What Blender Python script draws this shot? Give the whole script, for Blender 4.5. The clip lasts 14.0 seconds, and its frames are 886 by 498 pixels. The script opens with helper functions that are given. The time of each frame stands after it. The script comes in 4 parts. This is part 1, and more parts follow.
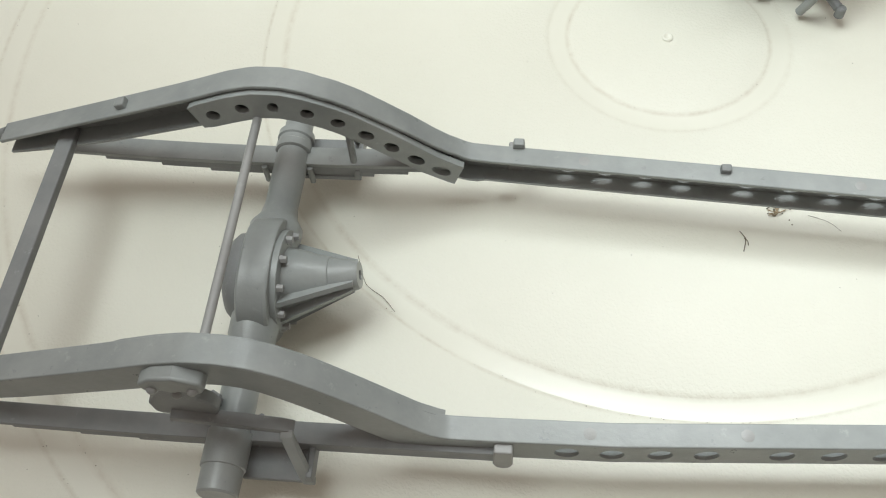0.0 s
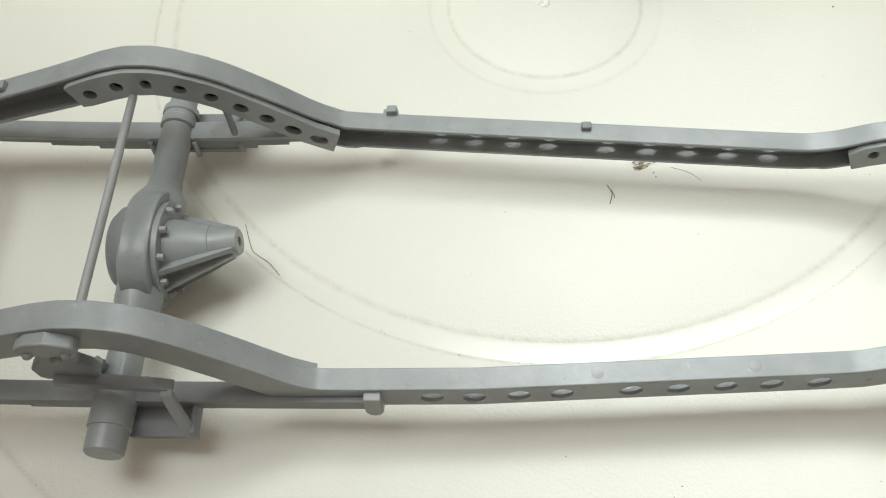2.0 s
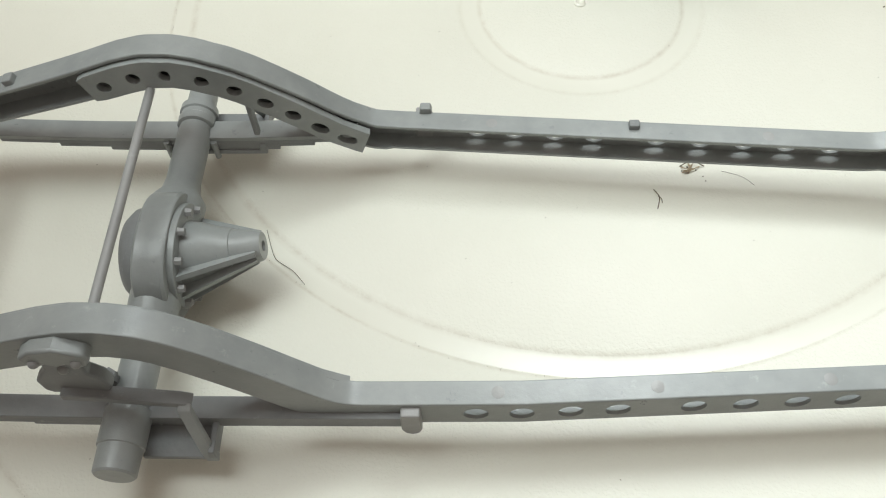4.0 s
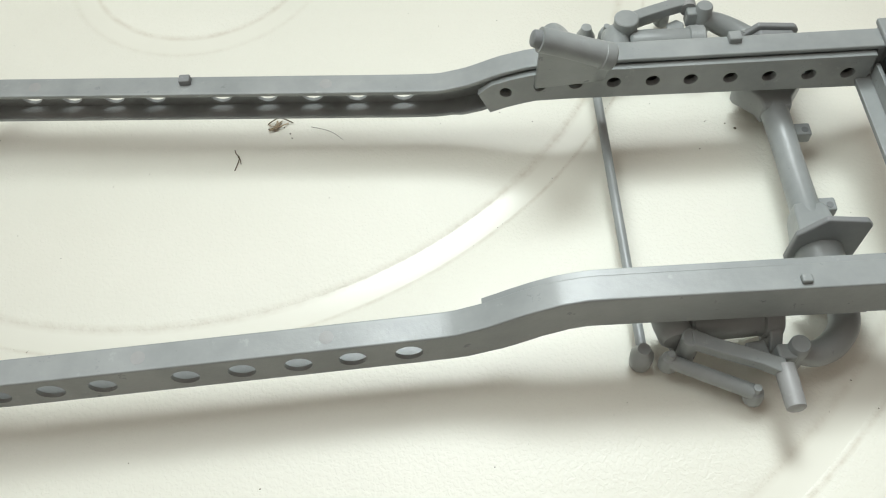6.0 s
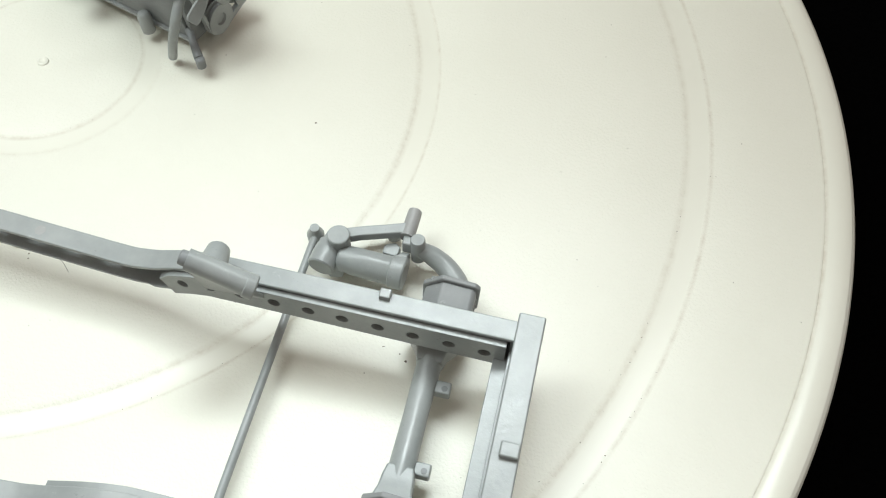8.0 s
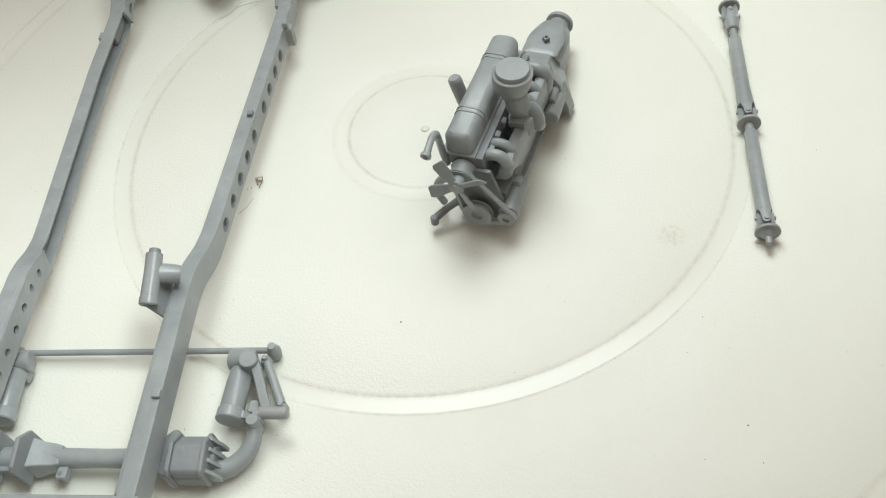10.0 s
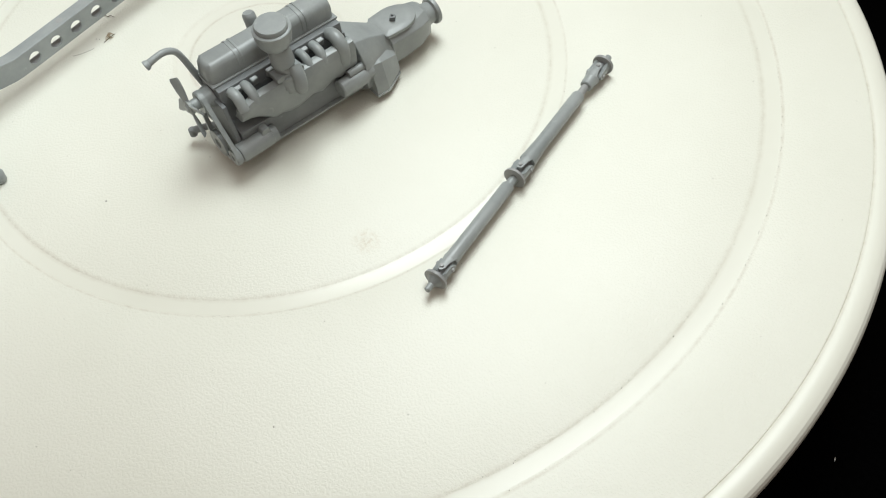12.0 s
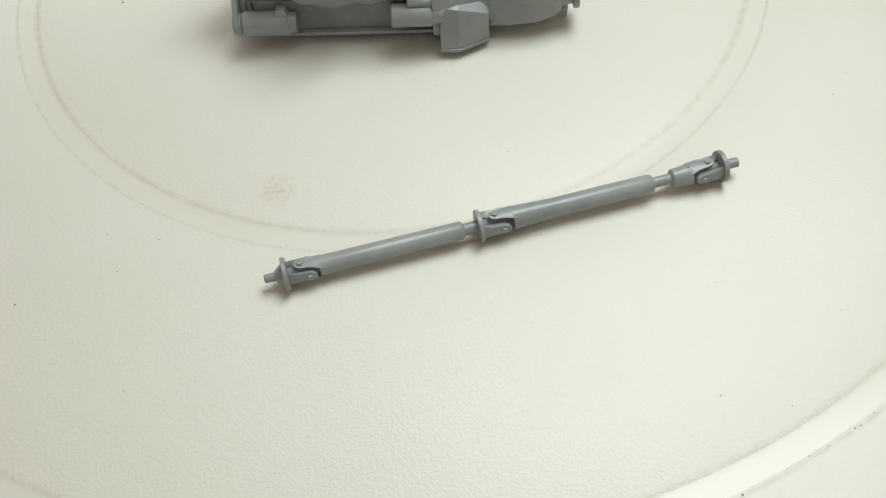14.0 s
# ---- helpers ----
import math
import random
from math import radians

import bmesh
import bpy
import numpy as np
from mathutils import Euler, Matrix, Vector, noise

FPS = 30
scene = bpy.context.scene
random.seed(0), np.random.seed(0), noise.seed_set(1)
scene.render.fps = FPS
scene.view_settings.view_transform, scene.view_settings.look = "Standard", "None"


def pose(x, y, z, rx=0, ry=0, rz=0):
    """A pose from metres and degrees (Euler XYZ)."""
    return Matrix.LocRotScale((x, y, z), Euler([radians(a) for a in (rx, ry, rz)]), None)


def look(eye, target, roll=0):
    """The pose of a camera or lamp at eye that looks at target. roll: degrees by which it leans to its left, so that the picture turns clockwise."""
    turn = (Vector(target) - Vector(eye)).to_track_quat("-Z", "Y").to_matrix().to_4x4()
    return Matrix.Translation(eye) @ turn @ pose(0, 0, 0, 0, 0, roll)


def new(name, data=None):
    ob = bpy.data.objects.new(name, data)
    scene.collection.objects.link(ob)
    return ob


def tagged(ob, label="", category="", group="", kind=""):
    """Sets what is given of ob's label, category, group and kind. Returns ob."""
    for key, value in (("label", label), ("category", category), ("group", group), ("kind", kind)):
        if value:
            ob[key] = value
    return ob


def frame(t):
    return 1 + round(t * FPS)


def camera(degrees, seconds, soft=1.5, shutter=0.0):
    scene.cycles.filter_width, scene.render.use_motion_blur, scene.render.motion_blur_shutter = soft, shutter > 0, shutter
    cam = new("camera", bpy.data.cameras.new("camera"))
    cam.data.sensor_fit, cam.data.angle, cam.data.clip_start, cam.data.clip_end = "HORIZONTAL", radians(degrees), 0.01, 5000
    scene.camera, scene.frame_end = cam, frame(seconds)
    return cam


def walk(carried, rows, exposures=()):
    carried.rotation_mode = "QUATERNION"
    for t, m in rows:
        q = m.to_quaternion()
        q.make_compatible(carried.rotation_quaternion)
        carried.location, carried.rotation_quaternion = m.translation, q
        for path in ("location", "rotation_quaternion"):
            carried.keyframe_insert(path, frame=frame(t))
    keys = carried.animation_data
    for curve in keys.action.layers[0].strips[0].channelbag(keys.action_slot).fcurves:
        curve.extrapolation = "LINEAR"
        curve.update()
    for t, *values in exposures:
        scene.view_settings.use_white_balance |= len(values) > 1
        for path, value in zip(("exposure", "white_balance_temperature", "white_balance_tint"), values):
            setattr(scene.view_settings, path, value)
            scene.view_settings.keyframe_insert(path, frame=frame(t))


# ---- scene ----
# A grey styrene scale-model truck chassis, its engine and drive shaft on a white plastic turntable.
cam = camera(52.53, 14.0, soft=1.1)
PATH = [  # seconds, millimetres, degrees
    (0.00, -21.49, -110.53, 108.94, 31.842, 2.427, 5.765),
    (0.50, -17.45, -118.54, 110.54, 32.018, 2.844, 4.180),
    (1.00, -14.81, -114.93, 106.86, 31.153, 2.681, 3.224),
    (1.50, -8.43, -115.86, 111.91, 30.165, 2.812, 2.838),
    (2.00, -7.83, -114.45, 112.92, 30.102, 2.209, 2.620),
    (4.50, -14.31, -113.43, 102.21, 32.639, 1.991, 2.630),
    (5.00, -7.57, -115.08, 103.84, 32.706, 3.845, 3.323),
    (5.20, 6.87, -114.99, 101.09, 33.667, 6.237, 3.795),
    (5.50, 25.63, -115.36, 95.28, 33.583, 5.774, 2.118),
    (6.00, 38.82, -111.91, 91.34, 32.269, 2.553, -1.169),
    (6.50, 56.26, -112.21, 97.41, 30.791, 2.057, -1.788),
    (7.00, 73.21, -115.67, 109.99, 32.598, -0.359, -5.581),
    (7.50, 68.40, -113.94, 112.96, 32.976, -0.769, -4.419),
    (7.80, 79.14, -102.80, 112.03, 33.054, -1.161, 4.179),
    (8.00, 89.81, -87.51, 112.91, 32.052, -1.162, 14.444),
    (8.20, 98.40, -73.79, 110.99, 33.146, -1.057, 25.029),
    (8.90, 122.39, -35.60, 119.93, 33.066, 0.941, 54.780),
    (9.60, 134.70, -1.86, 133.55, 35.446, 4.175, 80.701),
    (10.30, 129.21, 56.87, 142.57, 35.916, 5.729, 104.012),
    (10.50, 123.41, 81.98, 146.39, 34.708, 5.624, 110.942),
    (11.00, 108.32, 121.51, 144.00, 35.108, 5.169, 119.836),
    (11.50, 102.07, 118.83, 143.39, 33.819, 2.709, 120.159),
    (12.00, 98.34, 118.17, 140.56, 33.700, 2.026, 123.266),
    (12.50, 59.22, 138.61, 127.21, 34.918, 3.239, 142.169),
    (12.80, 40.21, 143.97, 104.37, 34.268, 3.527, 152.996),
    (13.00, 31.54, 141.98, 101.71, 33.338, 2.938, 157.704),
    (13.50, 20.62, 138.86, 103.43, 34.014, 2.562, 164.334),
    (14.00, 21.32, 135.77, 105.13, 33.599, 2.978, 164.681),
]

MM = 0.001
walk(cam, [(t, pose(x * MM, y * MM, z * MM, rx, ry, rz)) for t, x, y, z, rx, ry, rz in PATH],
     exposures=[(0.0, 0.08, 6480, 10), (2.0, 0.08, 6480, 10), (4.5, 0.03, 6480, 10), (5.5, -0.04, 6450, 10), (6.6, -0.05, 6460, 10), (7.5, 0.13, 6400, 9), (8.2, 0.17, 6400, 9), (10.3, -0.02, 6390, 10), (12.0, 0.05, 6400, 10), (13.0, -0.16, 6460, 10), (14.0, -0.22, 6480, 10)])

# ---- light: two stand-in lamps for the unseen overhead light, and a dim world fill ----
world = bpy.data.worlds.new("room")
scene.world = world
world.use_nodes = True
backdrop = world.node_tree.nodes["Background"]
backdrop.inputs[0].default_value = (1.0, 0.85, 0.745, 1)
# added fill: world light grows from the horizon to overhead; no ceiling is built
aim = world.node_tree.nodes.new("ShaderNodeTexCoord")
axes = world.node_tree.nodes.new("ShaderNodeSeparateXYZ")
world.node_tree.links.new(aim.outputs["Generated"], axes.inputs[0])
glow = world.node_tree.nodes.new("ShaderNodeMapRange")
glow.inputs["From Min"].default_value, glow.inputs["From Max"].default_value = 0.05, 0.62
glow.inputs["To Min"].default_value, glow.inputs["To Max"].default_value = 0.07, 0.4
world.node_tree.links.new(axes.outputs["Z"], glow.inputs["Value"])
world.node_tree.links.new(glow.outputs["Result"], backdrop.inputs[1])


def lamp(x, y, z, tx, ty, wide, deep, watts, spread, colour):
    data = bpy.data.lights.new("stand_in_lamp", "AREA")
    data.shape, data.size, data.size_y, data.energy, data.color = "ELLIPSE", wide, deep, watts, colour
    data.spread = radians(spread)
    ob = new("stand_in_lamp", data)
    ob.matrix_world = look((x * MM, y * MM, z * MM), (tx * MM, ty * MM, 0))
    return ob


# added lamps: narrowed beams let the first light the chassis, not the engine
lamp(60, 88, 300, 80, -150, 0.15, 0.1, 0.114, 52, (0.92, 1.0, 1.0))
lamp(-100, 10, 300, -4, 92, 0.19, 0.21, 0.235, 82, (0.92, 1.0, 0.985))


# ---- materials ----
def material(name):
    m = bpy.data.materials.new(name)
    m.use_nodes = True
    return m, m.node_tree.nodes, m.node_tree.links, m.node_tree.nodes["Principled BSDF"]


def node(nodes, kind, **values):
    n = nodes.new(kind)
    for key, value in values.items():
        n.inputs[key].default_value = value
    return n


def ramp(nodes, stops):
    n = nodes.new("ShaderNodeValToRGB")
    while len(n.color_ramp.elements) < len(stops):
        n.color_ramp.elements.new(0.5)
    for e, (p, c) in zip(n.color_ramp.elements, stops):
        e.position, e.color = p, (*c, 1)
    return n


def styrene(name, low, high, rough):
    """Unpainted grey injection-moulded plastic: faint flow mottling, scuffs, a satin gloss."""
    m, n, l, b = material(name)
    tc = n.new("ShaderNodeTexCoord")
    big = node(n, "ShaderNodeTexNoise", Scale=130.0, Detail=4.0, Roughness=0.6)
    fine = node(n, "ShaderNodeTexNoise", Scale=1500.0, Detail=3.0, Roughness=0.6)
    scuff = node(n, "ShaderNodeTexNoise", Scale=420.0, Detail=6.0, Roughness=0.75)
    for t in (big, fine, scuff):
        l.new(tc.outputs["Object"], t.inputs["Vector"])
    col = ramp(n, [(0.36, low), (0.64, high)])
    l.new(big.outputs["Fac"], col.inputs["Fac"])
    pale = ramp(n, [(0.62, (0, 0, 0)), (0.74, (1, 1, 1))])
    l.new(scuff.outputs["Fac"], pale.inputs["Fac"])
    mul = node(n, "ShaderNodeMath")
    mul.operation = "MULTIPLY"
    mul.inputs[1].default_value = 0.5
    l.new(pale.outputs["Color"], mul.inputs[0])
    mix = n.new("ShaderNodeMix")
    mix.data_type = "RGBA"
    l.new(mul.outputs[0], mix.inputs["Factor"])
    l.new(col.outputs["Color"], mix.inputs["A"])
    mix.inputs["B"].default_value = (0.47, 0.49, 0.49, 1)
    l.new(mix.outputs["Result"], b.inputs["Base Color"])
    rr = node(n, "ShaderNodeMapRange", **{"To Min": rough - 0.14, "To Max": rough + 0.16})
    l.new(scuff.outputs["Fac"], rr.inputs["Value"])
    l.new(rr.outputs["Result"], b.inputs["Roughness"])
    bump = node(n, "ShaderNodeBump", Strength=0.35, Distance=0.00009)
    l.new(fine.outputs["Fac"], bump.inputs["Height"])
    l.new(bump.outputs["Normal"], b.inputs["Normal"])
    return m


GREY = styrene("grey_styrene", (0.26, 0.283, 0.281), (0.325, 0.347, 0.344), 0.31)
ENGINE = styrene("engine_grey_styrene", (0.262, 0.284, 0.282), (0.325, 0.347, 0.343), 0.34)
# darker copy of ENGINE; shade of flank and recesses put into its colour
ENGINE_DARKENED = styrene("engine_darkened_styrene", (0.165, 0.177, 0.182), (0.22, 0.233, 0.236), 0.45)
# darker copy of GREY; carries the shade under the rails on springs and buffers
GREY_DARKENED = styrene("darkened_grey_styrene", (0.205, 0.218, 0.222), (0.257, 0.268, 0.27), 0.48)
GREY_PALE = styrene("pale_grey_styrene", (0.285, 0.293, 0.29), (0.35, 0.355, 0.35), 0.38)

RINGS = ((16.45, 19.75), (63.6, 66.9), (108.2, 111.9))


def plate_material(name, grained, rough):
    """White moulded plastic: leather grain, faint yellowing, brown dirt and painted groove shade along the ring edges.
    """
    m, n, l, b = material(name)
    tc = n.new("ShaderNodeTexCoord")
    tint = node(n, "ShaderNodeTexNoise", Scale=16.0, Detail=5.0, Roughness=0.6)
    l.new(tc.outputs["Object"], tint.inputs["Vector"])
    col = ramp(n, [(0.3, (0.735, 0.735, 0.645)), (0.7, (0.785, 0.785, 0.70))])
    l.new(tint.outputs["Fac"], col.inputs["Fac"])
    # ring-edge lines: dirt, widened to carry the shaded groove edges too
    flat = n.new("ShaderNodeVectorMath")
    flat.operation = "MULTIPLY"
    flat.inputs[1].default_value = (1000, 1000, 0)
    l.new(tc.outputs["Object"], flat.inputs[0])
    length = n.new("ShaderNodeVectorMath")
    length.operation = "LENGTH"
    l.new(flat.outputs[0], length.inputs[0])
    wob = node(n, "ShaderNodeTexNoise", Scale=90.0, Detail=3.0)
    l.new(tc.outputs["Object"], wob.inputs["Vector"])
    patch = node(n, "ShaderNodeTexNoise", Scale=28.0, Detail=6.0, Roughness=0.7)
    l.new(tc.outputs["Object"], patch.inputs["Vector"])
    total = None
    for r, weight, wide in ((16.45, 0.3, 0.6), (19.75, 0.12, 0.7), (63.45, 0.3, 0.85), (66.95, 0.3, 0.4), (107.95, 0.22, 0.9), (111.95, 0.32, 0.5), (129.7, 0.3, 0.5)):
        off = n.new("ShaderNodeMath")
        off.operation = "SUBTRACT"
        l.new(length.outputs["Value"], off.inputs[0])
        off.inputs[1].default_value = r
        near = n.new("ShaderNodeMath")
        near.operation = "ABSOLUTE"
        l.new(off.outputs[0], near.inputs[0])
        line = node(n, "ShaderNodeMapRange", **{"From Min": 0.0, "From Max": wide, "To Min": weight, "To Max": 0.0})
        l.new(near.outputs[0], line.inputs["Value"])
        if total is None:
            total = line.outputs["Result"]
        else:
            add = n.new("ShaderNodeMath")
            l.new(total, add.inputs[0])
            l.new(line.outputs["Result"], add.inputs[1])
            total = add.outputs[0]
    uneven = node(n, "ShaderNodeMapRange", **{"From Min": 0.3, "From Max": 0.62, "To Min": 0.3, "To Max": 1.0})
    l.new(patch.outputs["Fac"], uneven.inputs["Value"])
    speck = node(n, "ShaderNodeTexNoise", Scale=520.0, Detail=3.0, Roughness=0.7)
    l.new(tc.outputs["Object"], speck.inputs["Vector"])
    speckr = node(n, "ShaderNodeMapRange", **{"From Min": 0.42, "From Max": 0.62, "To Min": 0.6, "To Max": 1.4})
    l.new(speck.outputs["Fac"], speckr.inputs["Value"])
    spotted = n.new("ShaderNodeMath")
    spotted.operation = "MULTIPLY"
    l.new(total, spotted.inputs[0])
    l.new(speckr.outputs["Result"], spotted.inputs[1])
    dirt = n.new("ShaderNodeMath")
    dirt.operation = "MULTIPLY"
    dirt.use_clamp = True
    l.new(spotted.outputs[0], dirt.inputs[0])
    l.new(uneven.outputs["Result"], dirt.inputs[1])
    # one yellow-brown stain and scattered grime
    place = n.new("ShaderNodeVectorMath")
    place.operation = "DISTANCE"
    l.new(tc.outputs["Object"], place.inputs[0])
    place.inputs[1].default_value = (0.0289, 0.0492, 0)
    spot = node(n, "ShaderNodeMapRange", **{"From Min": 0.0004, "From Max": 0.0034, "To Min": 1.0, "To Max": 0.0})
    l.new(place.outputs["Value"], spot.inputs["Value"])
    blot = node(n, "ShaderNodeTexNoise", Scale=1100.0, Detail=4.0, Roughness=0.7)
    l.new(tc.outputs["Object"], blot.inputs["Vector"])
    blotr = node(n, "ShaderNodeMapRange", **{"From Min": 0.45, "From Max": 0.7, "To Min": 0.05, "To Max": 0.5})
    l.new(blot.outputs["Fac"], blotr.inputs["Value"])
    stain = n.new("ShaderNodeMath")
    stain.operation = "MULTIPLY"
    l.new(spot.outputs["Result"], stain.inputs[0])
    l.new(blotr.outputs["Result"], stain.inputs[1])
    mix = n.new("ShaderNodeMix")
    mix.data_type = "RGBA"
    l.new(dirt.outputs[0], mix.inputs["Factor"])
    l.new(col.outputs["Color"], mix.inputs["A"])
    mix.inputs["B"].default_value = (0.4, 0.33, 0.23, 1)
    blotted = n.new("ShaderNodeMix")
    blotted.data_type = "RGBA"
    l.new(stain.outputs[0], blotted.inputs["Factor"])
    l.new(mix.outputs["Result"], blotted.inputs["A"])
    blotted.inputs["B"].default_value = (0.4, 0.26, 0.1, 1)
    l.new(blotted.outputs["Result"], b.inputs["Base Color"])
    b.inputs["Roughness"].default_value = rough
    b.inputs["Specular IOR Level"].default_value = 0.5
    if grained:
        # winding leather grain about a millimetre across, with fine pits in it
        worms = node(n, "ShaderNodeTexNoise", Scale=2000.0, Detail=1.0, Roughness=0.5, Distortion=0.4)
        l.new(tc.outputs["Object"], worms.inputs["Vector"])
        pads = node(n, "ShaderNodeMapRange", **{"From Min": 0.4, "From Max": 0.6})
        pads.interpolation_type = "SMOOTHSTEP"
        l.new(worms.outputs["Fac"], pads.inputs["Value"])
        bump = node(n, "ShaderNodeBump", Strength=0.42, Distance=0.00005)
        l.new(pads.outputs["Result"], bump.inputs["Height"])
    else:
        bump = node(n, "ShaderNodeBump", Strength=0.12, Distance=0.0002)
        l.new(wob.outputs["Fac"], bump.inputs["Height"])
    l.new(bump.outputs["Normal"], b.inputs["Normal"])
    return m


WHITE_GRAIN = plate_material("grained_white_plastic", True, 0.42)
WHITE_SMOOTH = plate_material("smooth_white_plastic", False, 0.29)
WHITE_SATIN = plate_material("satin_white_plastic", False, 0.33)


def plain(name, colour, rough, scale=900.0, spread=0.25):
    m, n, l, b = material(name)
    tc = n.new("ShaderNodeTexCoord")
    t = node(n, "ShaderNodeTexNoise", Scale=scale, Detail=4.0)
    l.new(tc.outputs["Object"], t.inputs["Vector"])
    c = ramp(n, [(0.3, [v * (1 - spread) for v in colour]), (0.7, [v * (1 + spread) for v in colour])])
    l.new(t.outputs["Fac"], c.inputs["Fac"])
    l.new(c.outputs["Color"], b.inputs["Base Color"])
    b.inputs["Roughness"].default_value = rough
    return m


BLACK = plain("black_cloth", (0.0012, 0.0012, 0.0012), 1.0)
BLACK.node_tree.nodes["Principled BSDF"].inputs["Specular IOR Level"].default_value = 0.0
GRIME = plain("brown_grime", (0.13, 0.105, 0.07), 0.9)
FLUFF = plain("brown_fluff", (0.42, 0.34, 0.23), 0.95)
LINT = plain("pale_lint", (0.7, 0.68, 0.62), 0.9)


# ---- mesh tools, in millimetres ----
def empty(name, m, label, category, group="", kind=""):
    ob = new(name)
    ob.empty_display_size = 0.005
    ob.matrix_world = m
    return tagged(ob, label, category, group, kind)


def part(name, bm, mat, parent=None, label="", bevel=0.0, sharp=38):
    """Links a bmesh as one mesh object under a thing or a part."""
    for v in bm.verts:
        v.co *= MM
    bmesh.ops.recalc_face_normals(bm, faces=bm.faces)
    me = bpy.data.meshes.new(name)
    bm.to_mesh(me)
    bm.free()
    for p in me.polygons:
        p.use_smooth = True
    me.set_sharp_from_angle(angle=radians(sharp))
    me.materials.append(mat)
    ob = new(name, me)
    if parent is not None:
        ob.parent = parent
    if bevel:
        b = ob.modifiers.new("edge", "BEVEL")
        b.width, b.segments, b.limit_method, b.angle_limit, b.harden_normals = bevel * MM, 2, "ANGLE", radians(40), True
    if label:
        ob["label"] = label
    return ob


def frame_to(p0, p1):
    p0, p1 = Vector(p0), Vector(p1)
    d = (p1 - p0).normalized()
    up = Vector((0, 0, 1)) if abs(d.z) < 0.95 else Vector((1, 0, 0))
    a = up.cross(d).normalized()
    return p0, d, (p1 - p0).length, a, d.cross(a)


def lathe(bm, p0, p1, prof, n=20, close=True):
    """A turned body along p0 to p1; prof: (millimetres along the axis, radius)."""
    o, d, _, a, b = frame_to(p0, p1)
    rings = []
    for t, r in prof:
        r = max(r, 0.001)
        rings.append([bm.verts.new(o + d * t + (a * math.cos(k * math.tau / n) + b * math.sin(k * math.tau / n)) * r) for k in range(n)])
    for r0, r1 in zip(rings, rings[1:]):
        for k in range(n):
            bm.faces.new((r0[k], r0[(k + 1) % n], r1[(k + 1) % n], r1[k]))
    if close:
        bm.faces.new(rings[0][::-1])
        bm.faces.new(rings[-1])


def rod(bm, p0, p1, r0, r1=None, n=16):
    length = (Vector(p1) - Vector(p0)).length
    lathe(bm, p0, p1, [(0, r0), (length, r0 if r1 is None else r1)], n)


def box(bm, lo, hi, turn=None, about=None):
    cs = [Vector((x, y, z)) for x in (lo[0], hi[0]) for y in (lo[1], hi[1]) for z in (lo[2], hi[2])]
    if turn:
        m = Euler([radians(v) for v in turn]).to_matrix()
        c = Vector(about) if about else (Vector(lo) + Vector(hi)) / 2
        cs = [m @ (v - c) + c for v in cs]
    v = [bm.verts.new(c) for c in cs]
    for f in ((0, 1, 3, 2), (4, 6, 7, 5), (0, 4, 5, 1), (2, 3, 7, 6), (0, 2, 6, 4), (1, 5, 7, 3)):
        bm.faces.new([v[i] for i in f])


def prism(bm, poly, axis, a, b):
    """Extrudes a flat outline along axis 0, 1 or 2 from a to b; the outline's pairs are the other two axes in order."""
    def at(p, h):
        q = list(p)
        q.insert(axis, h)
        return bm.verts.new(q)
    lo, hi = [at(p, a) for p in poly], [at(p, b) for p in poly]
    bm.faces.new(lo[::-1])
    bm.faces.new(hi)
    for i in range(len(poly)):
        j = (i + 1) % len(poly)
        bm.faces.new((lo[i], lo[j], hi[j], hi[i]))


def loft(bm, sections):
    """Skins rings of equal count of points and caps both ends."""
    rings = [[bm.verts.new(p) for p in s] for s in sections]
    k = len(rings[0])
    for r0, r1 in zip(rings, rings[1:]):
        for i in range(k):
            bm.faces.new((r0[i], r0[(i + 1) % k], r1[(i + 1) % k], r1[i]))
    bm.faces.new(rings[0][::-1])
    bm.faces.new(rings[-1])


def smooth_path(points, steps=5):
    pts = [Vector(p) for p in points]
    out = []
    for i in range(len(pts) - 1):
        p0, p1, p2, p3 = pts[max(i - 1, 0)], pts[i], pts[i + 1], pts[min(i + 2, len(pts) - 1)]
        for k in range(steps):
            t = k / steps
            out.append(0.5 * ((2 * p1) + (p2 - p0) * t + (2 * p0 - 5 * p1 + 4 * p2 - p3) * t * t + (3 * p1 - p0 - 3 * p2 + p3) * t ** 3))
    out.append(pts[-1])
    return out


def hose(bm, points, radius, n=12, steps=5):
    """A round bar along a smooth path; radius: a number, or one for each given point."""
    path = smooth_path(points, steps)
    rs = radius if isinstance(radius, (list, tuple)) else [radius] * len(points)
    rings, a = [], None
    for i, p in enumerate(path):
        d = (path[min(i + 1, len(path) - 1)] - path[max(i - 1, 0)]).normalized()
        if a is None:
            a = (Vector((0, 0, 1)) if abs(d.z) < 0.9 else Vector((1, 0, 0))).cross(d).normalized()
        a = (a - d * a.dot(d)).normalized()
        b = d.cross(a)
        u = i / steps
        k = min(int(u), len(rs) - 2)
        r = rs[k] + (rs[k + 1] - rs[k]) * (u - k)
        rings.append([p + (a * math.cos(q * math.tau / n) + b * math.sin(q * math.tau / n)) * r for q in range(n)])
    loft(bm, rings)


def ball(bm, c, r, squash=1.0):
    m = Matrix.Translation(c) @ Matrix.Diagonal((r, r, r * squash, 1))
    bmesh.ops.create_uvsphere(bm, u_segments=16, v_segments=10, radius=1, matrix=m)


# ---- the large structure: table top and turntable ----
bm = bmesh.new()
box(bm, (-520, -520, -60), (520, 520, -38))
tagged(part("table_top", bm, BLACK), "matt black cloth-covered table far below the plate", "table", kind="structure")

